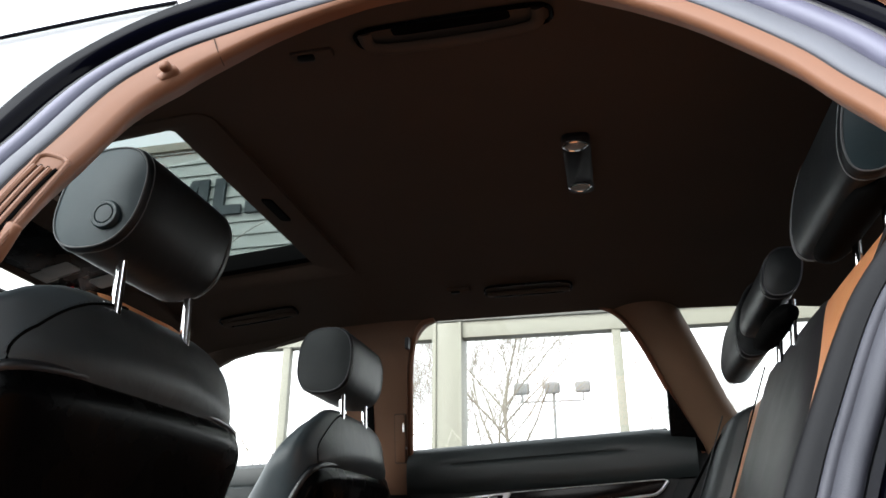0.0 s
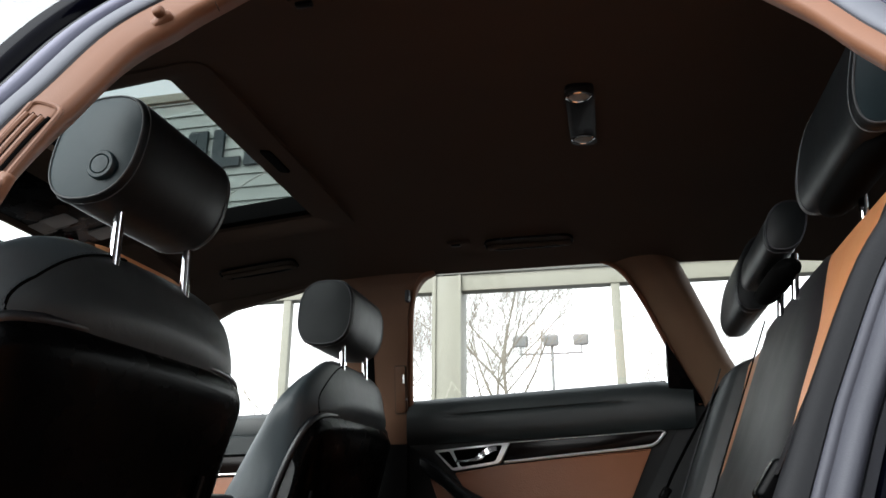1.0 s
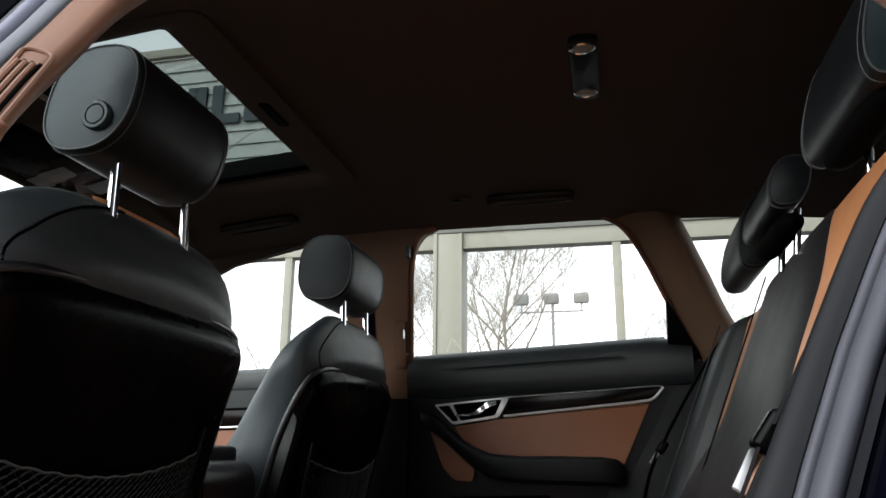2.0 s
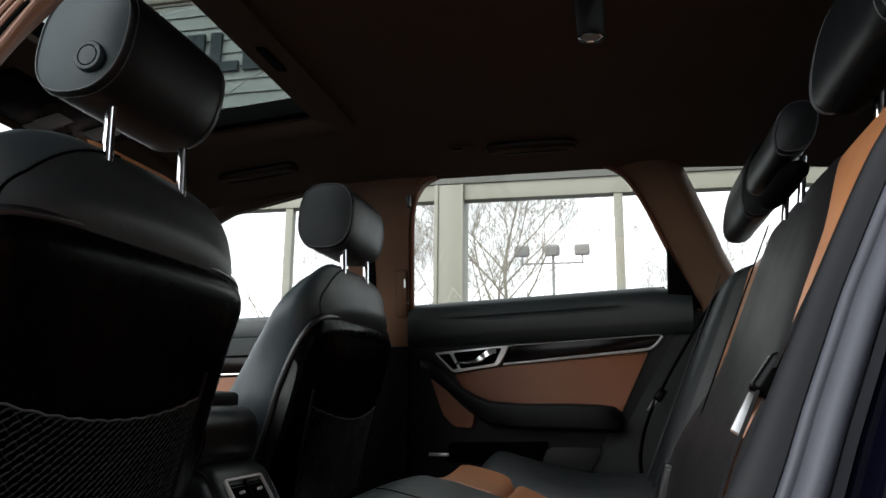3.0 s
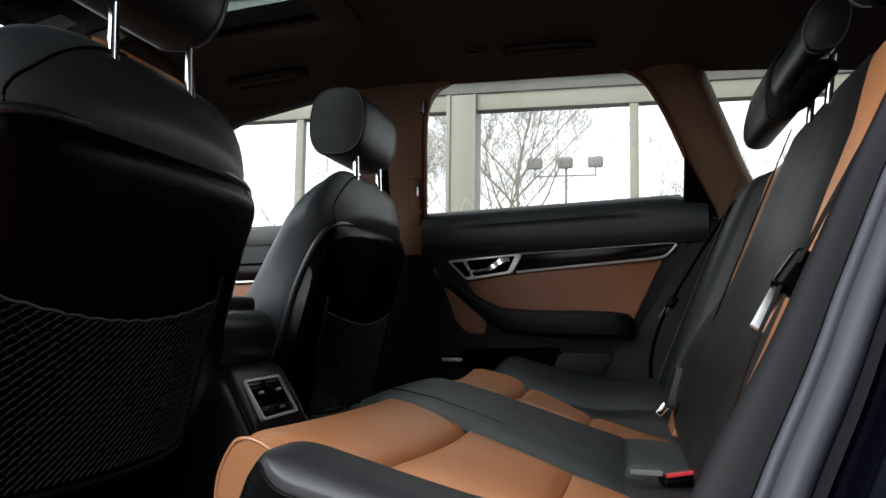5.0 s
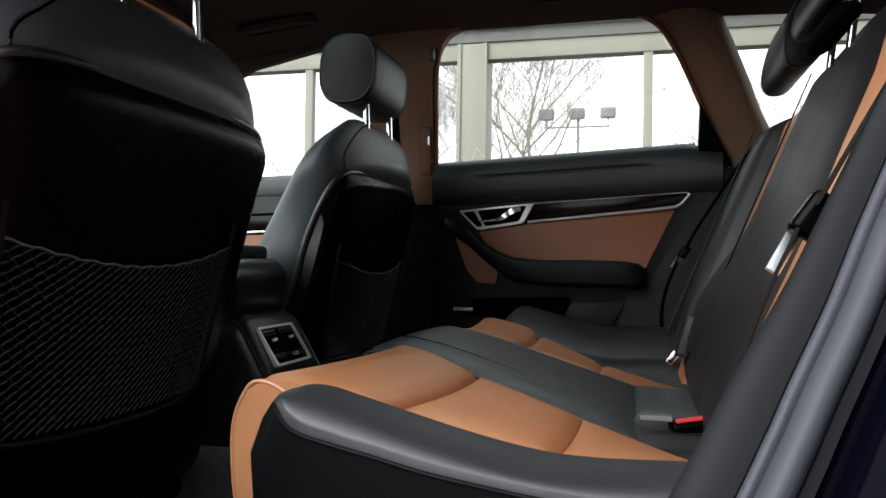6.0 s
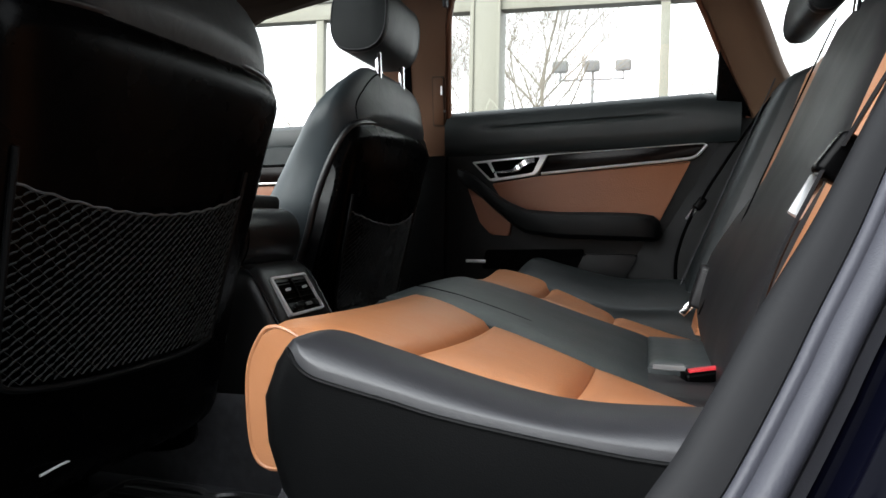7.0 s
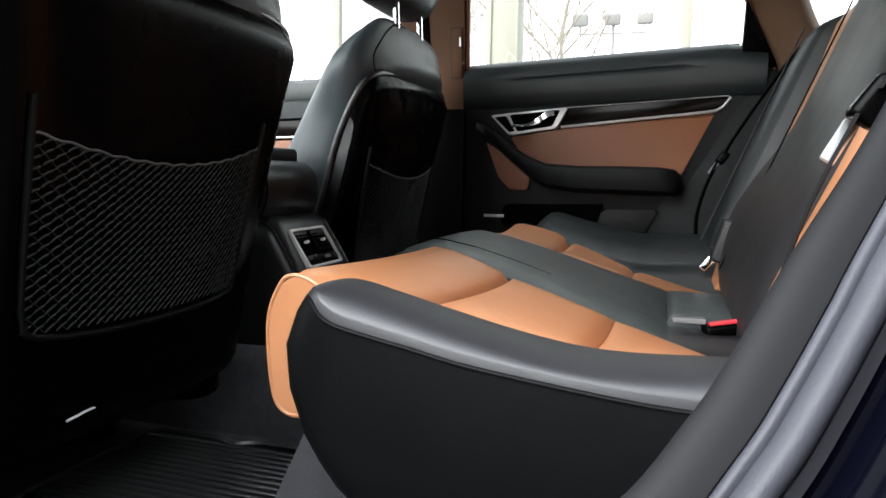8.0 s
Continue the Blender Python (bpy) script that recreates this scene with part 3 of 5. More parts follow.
for d0 in (-0.0275, -0.0195, -0.0115):
    part("belt_guide", tube([on_trim(0.35 + 0.17 * k / 24, d0, 0.0006) for k in range(25)], 0.0027, 8), M_TRIM, door)
# dark rods between the ribs, for the shade in the grooves
for d0 in (-0.0315, -0.0235, -0.0155):
    part("guide_groove", tube([on_trim(0.35 + 0.175 * k / 24, d0, -0.0004) for k in range(25)], 0.0018, 6), M_DARK, door)
ring = rounded([(0.34, -0.037), (0.552, -0.037), (0.552, -0.005), (0.34, -0.005)], 0.014, 5)
part("guide_end", tube([on_trim(u, d, -0.0002) for u, d in ring + ring[:1]], 0.0026, 8), M_TRIM, door)
part("belt_slider", block((0.012, 0.010, 0.034), Matrix.Translation(along_edge(20, -0.037, -0.018)) @ pose(0, 0, 0, 0, 25, 0), 0.005, 3), M_TRIM, door)

quarter_out = part("rear_quarter", plate([(0.72, 0.45), (0.78, 0.75), (0.84, 0.98), (1.66, 0.98), (1.70, 0.45)], lambda u, v, d: (u, -0.84 + 0.05 * (v - 0.5) + 0.1 * d, v), 0.02), M_PAINT)
tagged(quarter_out, "dark blue painted rear quarter panel", "car panel", kind="structure")
inner_side = thing("rear_side_frame", (1.0, -0.68, 1.0), "brown plastic pillar trims beside the luggage space", "car pillar", kind="structure")
def near_side(u, v, d):
    return (u, -side_y(v, -0.004) - 0.03 * d, v)
part("c_pillar_trim", plate([(0.60, 1.315), (0.72, 1.315), (0.76, 1.20), (0.82, 1.085), (0.87, 1.0), (0.80, 0.985), (0.795, 1.06), (0.745, 1.14), (0.69, 1.225)], near_side, 0.008, 3), M_TRIM, inner_side)
part("d_pillar_trim", plate([(1.16, 1.315), (1.30, 0.97), (1.66, 0.97), (1.62, 1.315)], near_side, 0.008), M_TRIM, inner_side)
part("sill_trim", plate([(0.80, 0.984), (0.87, 0.999), (1.29, 0.995), (1.30, 0.95), (0.80, 0.95)], near_side, 0.006), M_PLASTIC, inner_side)
part("roof_rail", plate([(0.70, 1.316), (1.64, 1.316), (1.64, 1.36), (0.70, 1.36)], near_side, 0.004), M_LINER, inner_side)
near_quarter = part("near_quarter_window", plate([(0.70, 1.318), (0.86, 0.99), (1.30, 0.99), (1.17, 1.318)], lambda u, v, d: (u, -side_y(v, -0.014) - 0.004 * d, v), 0), M_TINTED, smooth=False)
near_quarter.visible_shadow = False
tagged(near_quarter, "unseen quarter window by the luggage space, tinted to cut light", "window", kind="structure")


# ---- front seats ----
SEAT_W = [(0.36, 0.226), (0.50, 0.231), (0.65, 0.231), (0.78, 0.233), (0.84, 0.237), (0.89, 0.247), (0.93, 0.255), (0.96, 0.254), (0.985, 0.245), (1.01, 0.228), (1.03, 0.206), (1.044, 0.182), (1.053, 0.152), (1.058, 0.114), (1.060, 0.055)]
SEAT_R = [(0.36, -0.085), (0.50, -0.065), (0.65, -0.038), (0.80, -0.008), (0.90, 0.012), (0.96, 0.018), (1.01, 0.014), (1.035, 0.006), (1.050, -0.006), (1.058, -0.018), (1.060, -0.026)]
SEAT_F = [(0.36, -0.26), (0.50, -0.285), (0.62, -0.272), (0.72, -0.240), (0.80, -0.194), (0.87, -0.150), (0.92, -0.120), (0.966, -0.094), (1.01, -0.070), (1.040, -0.052), (1.053, -0.043), (1.060, -0.034)]


def lip_z(s, cy):
    """Height of the back shell's upper lip, s from -1 to 1 across."""
    return (0.941 if cy < 0 else 0.928) - 0.020 * s * s - 0.050 * abs(s) ** 7


def seat_point(z, a, cy, grow=0.0, power=3.0):
    """A place on the backrest's cover: its side bolsters are lower than its middle, and it rolls over at the top."""
    w, xr, xf = smooth(SEAT_W, z) + grow, smooth(SEAT_R, z) + grow, smooth(SEAT_F, z) - grow
    cx, hx = (xr + xf) / 2, (xr - xf) / 2
    c, s = math.cos(a), math.sin(a)
    if c > 0:
        power -= (1.1 if cy < 0 and s < 0 else 0.75) * max(0.0, min(1.0, (z - 0.90) / 0.08))
    q = math.copysign(abs(s) ** (2 / power), s)
    lip = 0.009 * (1 - abs(q) ** 6) * math.exp(-((z - lip_z(q, cy) - 0.022) / 0.026) ** 2) * max(0.0, min(1.0, (c - 0.40) * 2.2))
    drop = 0.055 * max(0.0, min(1.0, (z - 0.86) / 0.18)) * max(0.0, min(1.0, 0.5 - 0.62 * c)) ** 1.5 * q * q
    drop += 0.017 * max(0.0, min(1.0, (z - 0.94) / 0.12)) ** 1.5
    return Vector((cx + hx * math.copysign(abs(c) ** (2 / power), c) + lip, cy + w * q, z - drop))


def seat_ring(z, cy, n=64):
    return [seat_point(z, 2 * math.pi * k / n, cy) for k in range(n)]


def oval(cx, cz, rx, rz, n=32, lean=0.0, power=2.5):
    out = []
    for k in range(n):
        a = 2 * math.pi * k / n
        c, s = math.cos(a), math.sin(a)
        x, z = rx * math.copysign(abs(c) ** (2 / power), c), rz * math.copysign(abs(s) ** (2 / power), s)
        out.append((cx + x + lean * z, cz + z))
    return out


def headrest(parent, cx, cy, cz, rx, rz, half, lean, knob=0, power=2.5):
    """A stuffed head restraint with piped end faces, on two chrome posts."""
    stations = [(-1.0, 0.935), (-0.98, 0.98), (-0.94, 1.0), (-0.5, 1.012), (0, 1.015), (0.5, 1.012), (0.94, 1.0), (0.98, 0.98), (1.0, 0.935)]
    rows = [[(x, cy + half * s, z) for x, z in oval(cx, cz, rx * k, rz * k, 32, lean, power)] for s, k in stations]
    body = part("headrest", skin(rows, close_v=True), M_HEAD, parent)
    for s in (-1, 1):
        cap = [[(x, cy + s * half * (0.995 + 0.05 * (1 - q * q)), z) for x, z in oval(cx, cz, rx * 0.94 * q, rz * 0.94 * q, 32, lean, power)] for q in (1.0, 0.9, 0.7, 0.4, 0.05)]
        # caps and piping towards the doorway take lighter copies, as if lit
        part("side_panel", skin(cap, close_v=True, caps=True), M_CAPLIT if cy < -0.2 else M_HEAD, body)
        edge = oval(cx, cz, rx * 0.955, rz * 0.955, 40, lean, power)
        part("piping", tube([(x, cy + s * half * 0.998, z) for x, z in edge + edge[:1]], 0.0012, 6, up=(0, 1, 0)), M_STITCH if cy < -0.2 else M_SEALDARK, body)
        seam = oval(cx, cz, rx * 1.004, rz * 1.004, 40, lean, power)
        part("seam", tube([(x, cy + s * half * 0.90, z) for x, z in seam + seam[:1]], 0.0008, 5, up=(0, 1, 0)), M_STITCH, body)
    if knob:
        kx, kz = cx + 0.014, cz - 0.026
        y0 = cy + knob * half * 1.03
        prof = [(0.0172, -0.002), (0.0172, 0.0026), (0.0155, 0.0045), (0.0122, 0.0045), (0.0112, 0.0028), (0.0102, 0.0045), (0.002, 0.0050)]
        rows = [[(kx + r * math.cos(2 * math.pi * k / 28), y0 + knob * h, kz + r * math.sin(2 * math.pi * k / 28)) for k in range(28)] for r, h in prof]
        part("adjuster_button", skin(rows, close_v=True, caps=True), M_CAPLIT, body, "round black adjuster button")
    return body


def front_seat(cy, outer, lift, label):
    seat = thing("front_seat", (-0.25, cy, 0.27), label, "car seat", "front seats")
    zs = [0.455, 0.47, 0.50, 0.56, 0.62, 0.68, 0.74, 0.80, 0.84, 0.87, 0.89, 0.91, 0.925, 0.94, 0.955, 0.97, 0.985, 1.0, 1.018, 1.032, 1.042, 1.050, 1.055, 1.058, 1.060]
    back = part("backrest", skin([seat_ring(z, cy) for z in zs], close_v=True, caps=True), M_BLACK, seat)
    # hard shell wrapped round the rear, reaching further forward lower down
    EDGE_X = [(0.45, -0.150), (0.60, -0.116), (0.724, -0.077), (0.770, -0.059), (0.828, -0.034), (0.862, -0.014), (0.886, 0.004), (0.93, 0.014)]
    def shell_point(u, v):
        s = 2 * u - 1
        a = max(0.0, (abs(s) - 0.72) / 0.28)
        top = lip_z(min(1.0, abs(s) / 0.80) * 0.985, cy) - 0.10 * max(0.0, (abs(s) - 0.80) / 0.20) ** 1.3
        bot = 0.447 + 0.075 * max(0.0, (abs(s) - 0.45) / 0.55) ** 3
        z = bot + v * (top - bot)
        w, xr = smooth(SEAT_W, z) + 0.002, smooth(SEAT_R, z) + 0.013
        q = min(1.0, abs(s) / 0.86)
        y = w * math.sin(q * math.pi / 2) ** 0.92
        e = q ** 3.4
        corner = xr - (0.036 + 0.07 * max(0.0, 0.80 - z)) * e
        x = corner if abs(s) < 0.86 else corner + (table(EDGE_X, z) - corner) * ((abs(s) - 0.86) / 0.14)
        curl = max(0.0, (v - 0.93) / 0.07) ** 2
        under = max(0.0, (0.06 - v) / 0.06) ** 2
        return (x - 0.017 * curl - 0.02 * under, cy + math.copysign(y + 0.004 * min(1.0, 3 * a), s), z)
    us = [0.5 - 0.5 * math.cos(math.pi * i / 48) for i in range(49)]
    us = [0.6 * u + 0.4 * i / 48 for i, u in enumerate(us)]
    vs = [0, 0.015, 0.03, 0.06] + [0.06 + 0.88 * j / 26 for j in range(1, 27)] + [0.955, 0.97, 0.985, 1.0]
    rows = [[shell_point(u, v) for v in vs] for u in us]
    def shell_piece(some):
        bm = skin(some)
        got = bmesh.ops.extrude_edge_only(bm, edges=[e for e in bm.edges if e.is_boundary])
        for g in got["geom"]:
            if isinstance(g, bmesh.types.BMVert):
                g.co.x, g.co.y = g.co.x - 0.008, cy + (g.co.y - cy) * 0.94
        return bm
    lo = max(k for k, u in enumerate(us) if u < 0.085)
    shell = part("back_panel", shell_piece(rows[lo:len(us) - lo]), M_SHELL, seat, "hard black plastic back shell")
    part("shell_wing", shell_piece(rows[:lo + 1]), M_LITSHELL, shell, "black side of the shell, lightened as if lit")
    part("shell_wing", shell_piece(rows[len(us) - lo - 1:]), M_LITSHELL, shell, "black side of the shell, lightened as if lit")
    rim = [shell_point(0.0, 0.1 + 0.9 * j / 20) for j in range(20)] + [shell_point(j / 60, 1.0) for j in range(61)] + [shell_point(1.0, 1.0 - 0.9 * j / 20) for j in range(1, 21)]
    for _ in range(10):
        rim = [rim[0]] + [(Vector(rim[k - 1]) + 2 * Vector(rim[k]) + Vector(rim[k + 1])) / 4 for k in range(1, len(rim) - 1)] + [rim[-1]]
    part("shell_edge", tube([Vector(p) - Vector((0.001, 0, 0.0)) for p in rim], 0.0068, 12), M_LITSHELL, shell, "satin rounded shell rim")
    # leather side panel outside the seam
    SEAM_A = [(0.50, 49), (0.918, 49), (0.95, 52), (0.985, 47), (1.025, 37), (1.043, 26), (1.051, 15)]
    rows = []
    for k in range(29):
        z = 0.50 + 0.538 * k / 28
        angles = [-radians(smooth(SEAM_A, z) + (150 - smooth(SEAM_A, z)) * m / 16) for m in range(17)]
        rows.append([seat_point(z, a, cy, 0.0016) for a in angles] + [seat_point(z, a, cy, -0.006) for a in reversed(angles)])
    part("side_panel", skin(rows, close_v=True, caps=True), M_SIDELIT, seat, "smooth black leather side panel, lightened as if lit")
    # seams of the upper cover
    pts = []
    for k in range(33):
        z = 0.918 + 0.132 * math.sin(k / 32 * math.pi / 2)
        a = radians(smooth(SEAM_A, z))
        pts.append(seat_point(z, -a, cy, 0.0012))
    part("seam", tube(pts, 0.0016, 6), M_DARK, seat)
    for k in range(32):
        a, b = Vector(pts[k]), Vector(pts[k + 1])
        part("stitch", tube([a.lerp(b, 0.2) + Vector((0.0015, -0.0045, 0.0012)), a.lerp(b, 0.7) + Vector((0.0015, -0.0045, 0.0012))], 0.0006, 5), M_SEALDARK, seat)
    # tan face of the backrest, just showing over the top edge
    rows = []
    for k in range(21):
        y = cy - 0.085 + 0.25 * k / 20
        o = abs(y - cy)
        zt = 1.0490 - 0.70 * max(0, o - 0.06) ** 1.5
        rows.append([(-0.042, y, zt - 0.05), (-0.040, y, zt - 0.010), (-0.036, y, zt - 0.001), (-0.028, y, zt), (-0.018, y, zt - 0.003), (-0.014, y, zt - 0.012)])
    if outer < 0:
        part("front_insert", skin(rows), M_TAN, seat, "tan leather seat face")
    # cushion and base
    cu = [(-0.24, 0.47), (-0.30, 0.50), (-0.45, 0.53), (-0.68, 0.555), (-0.745, 0.53), (-0.75, 0.47), (-0.70, 0.42), (-0.32, 0.43)]
    rows = [[(x * 1.0, cy + s * 0.245, z - (abs(s) > 0.9) * 0.015) for x, z in rounded(cu, 0.03)] for s in (-1, -0.94, -0.6, -0.3, 0, 0.3, 0.6, 0.94, 1)]
    part("seat_cushion", skin(rows, close_v=True, caps=True), M_BLACK, seat)
    part("seat_base", block((0.30, 0.38, 0.10), pose(-0.50, cy, 0.388), 0.02), M_PLASTIC, seat)
    for s in (-1, 1):
        part("seat_runner", block((0.46, 0.035, 0.03), pose(-0.50, cy + s * 0.17, 0.346), 0.006), M_PLASTIC, seat)
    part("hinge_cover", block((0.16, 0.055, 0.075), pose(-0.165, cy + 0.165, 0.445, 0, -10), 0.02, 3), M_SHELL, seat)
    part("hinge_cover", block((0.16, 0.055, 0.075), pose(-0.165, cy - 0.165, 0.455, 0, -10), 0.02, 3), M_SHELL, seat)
    if outer < 0:
        part("lumbar_lever", tube(spline([(-0.058, cy + outer * 0.085, 0.484), (-0.050, cy + outer * 0.110, 0.487), (-0.047, cy + outer * 0.138, 0.486)], 8), 0.0015, 8), M_SILVER, seat, "small silver lever")
    # head restraint
    if outer < 0:
        headrest(seat, -0.009, cy - 0.020, 1.146, 0.056, 0.064, 0.099, 0.16, outer)
    else:
        headrest(seat, -0.027, cy - 0.032, 1.134, 0.059, 0.069, 0.109, 0.05, 0, 2.7)
    for s in (-1, 1):
        post = part("headrest_post", tube([(0.0, cy - (0.022 if outer > 0 else 0.0) + s * 0.072, 1.020), (-0.003, cy - (0.022 if outer > 0 else 0.0) + s * 0.072, 1.105 + lift)], 0.0062, 12), M_CHROME, seat, "chrome headrest post")
    # string pocket on the shell
    def net_at(u, v):
        """u across, v up the pocket."""
        z = (0.585 if outer < 0 else 0.570) + 0.185 * v - (0.022 * (1 - (2 * u - 1) ** 2)) * v - 0.004 * (1 - (2 * u - 1) ** 2)
        y = cy - 0.029 + (2 * u - 1) * (0.166 + 0.012 * v)
        w = smooth(SEAT_W, z) + 0.002
        q = math.asin(min(1.0, abs(y - cy) / w) ** (1 / 0.92)) * 2 / math.pi
        return Vector((smooth(SEAT_R, z) + 0.0185 - (0.046 + 0.07 * max(0.0, 0.80 - z)) * q ** 3.4 + 0.010 * (1 - (2 * u - 1) ** 2), y, z))
    bar = [net_at(0, 1.17), net_at(0, 0.8), net_at(0, 0.3), net_at(0.005, 0.08), net_at(0.045, -0.02), net_at(0.3, -0.05), net_at(0.7, -0.05), net_at(0.955, -0.02), net_at(0.995, 0.08), net_at(1, 0.3), net_at(1, 0.8), net_at(1, 1.17)]
    pocket = part("pocket_frame", tube(spline(bar, 70), 0.0036, 8), M_PLASTIC, seat, "thin black pocket frame")
    part("pocket_hem", tube([net_at(k / 40, 1.0 + 0.006 * math.sin(k * 1.9)) for k in range(41)], 0.0014, 6), M_STITCH, pocket, "elastic hem cord")
    cords = bmesh.new()
    def add_cord(pts, r):
        t = tube(pts, r, 4)
        me = bpy.data.meshes.new("tmp")
        t.to_mesh(me)
        t.free()
        cords.from_mesh(me)
        bpy.data.meshes.remove(me)
    N, S = 30, 0.62
    def cord(a0, a1):
        """A thin cord; the upright family is doubled and twisted between the knots."""
        n = 14
        du, dv = a1[0] - a0[0], a1[1] - a0[1]
        add_cord([net_at(a0[0] + du * k / n, a0[1] + dv * k / n) for k in range(n + 1)], 0.00045 if outer < 0 else 0.0003)
        if du > 0:
            cells = max(1, round(dv * N * S))
            for c in range(cells):
                f0, f1 = (c + 0.08) / cells, (c + 0.86) / cells
                add_cord([net_at(a0[0] + du * f, a0[1] + dv * f + o) for f, o in ((f0, 0.0), (f0 * 0.7 + f1 * 0.3, 0.004), (f0 * 0.3 + f1 * 0.7, 0.002), (f1, -0.003))], 0.00115 if outer < 0 else 0.0008)
    for k in range(-18, N):
        for flip in (0, 1):
            u0, u1 = k / N, k / N + S
            v0, v1 = 0.0, 1.0
            if u0 < 0:
                v0, u0 = -u0 / S, 0.0
            if u1 > 1:
                v1, u1 = 1.0 - (u1 - 1) / S, 1.0
            if v1 - v0 < 0.06 or (flip and k % 2):
                continue
            if flip:
                u0, u1 = 1 - u0, 1 - u1
            cord((u0, v0), (u1, v1))
    net = part("pocket_net", cords, M_NET, pocket, "grey elastic string net")
    tagged(net, kind="stuff")
    return seat


front_seat(-0.37, -1, 0.012, "black leather front seat with a knobbed headrest and string pocket")
front_seat(0.392, 1, -0.008, "black leather front seat beside the closed side door")


# ---- rear bench ----
bench = thing("rear_bench", (0.4, 0.0, 0.27), "black and tan leather rear bench with piped cushions", "car seat")
CUSH_Z = [(0.17, 0.646), (0.22, 0.645), (0.27, 0.636), (0.33, 0.620), (0.46, 0.580), (0.57, 0.546), (0.66, 0.525)]
CREST = [(0.25, 0.660), (0.268, 0.660), (0.31, 0.652), (0.354, 0.642), (0.41, 0.629), (0.447, 0.622), (0.471, 0.619), (0.501, 0.618), (0.554, 0.620), (0.68, 0.624)]
PIPING = [(0.262, 0.6580), (0.274, 0.6580), (0.283, 0.6545), (0.292, 0.6475), (0.306, 0.6400), (0.335, 0.6330), (0.362, 0.6275), (0.396, 0.620), (0.452, 0.612), (0.504, 0.606), (0.531, 0.604), (0.68, 0.600)]
INNER = {-1: 0.555, 1: 0.45}          # where each tan seat meets its roll
MIDDLE = {-1: [(0.20, 0.160), (0.26, 0.168), (0.33, 0.190), (0.456, 0.214), (0.577, 0.245), (0.64, 0.25)], 1: [(0.20, 0.172), (0.45, 0.170), (0.57, 0.195), (0.64, 0.20)]}          # and the middle seat


def cushion_z(x, y):
    """Height of the bench's top: it rises towards the roll beside the open doorway and is hollow on the far seat."""
    base = table(CUSH_Z, x)
    if y > 0:
        return base - 0.012 * math.sin(min(1, max(0, (y - 0.15) / 0.32)) * math.pi)
    e = max(0.0, (-y - 0.22) / 0.34)
    return base + (table(CREST, max(x, 0.25)) - 0.004 - base) * min(1, e) ** 1.7


NOSE = [(0.240, 0.541, 0), (0.222, 0.5415, 0), (0.2105, 0.554, 0), (0.2055, 0.59, 0), (0.207, 0.618, 0), (0.218, 0.640, 0)]


def front_roll(s):
    """The tan front of one seat: top, nose and front face in one stuffed piece."""
    outline = [tuple(p)[:2] for p in spline(NOSE, 15)]
    rows = []
    for k in range(25):
        q = k / 24
        y = 0.18 + (INNER[s] + 0.005 - 0.18) * q
        shrink = 0.005 * (max(0, abs(2 * q - 1) - 0.86) / 0.14) ** 2
        top = [(x, cushion_z(x, s * y) + (0.006 if s < 0 else 0.001) * math.sin(max(0, (x - 0.19) / 0.15) * math.pi)) for x in (0.235, 0.26, 0.285, 0.31, 0.327)]
        end = [(0.338, cushion_z(0.338, s * y) - 0.008), (0.340, cushion_z(0.34, s * y) - 0.03), (0.34, 0.541)]
        lift = cushion_z(0.2, s * y) - 0.645
        row = []
        for x, z in [(a + shrink, b + lift * max(0, (b - 0.541) / 0.1) - shrink * 0.4) for a, b in outline] + [(a, b - shrink) for a, b in top + end]:
            row.append((x, s * (y + (table(MIDDLE[s], x) - 0.18) * (1 - q)), z))
        rows.append(row)
    return skin(rows, close_v=True, caps=True)


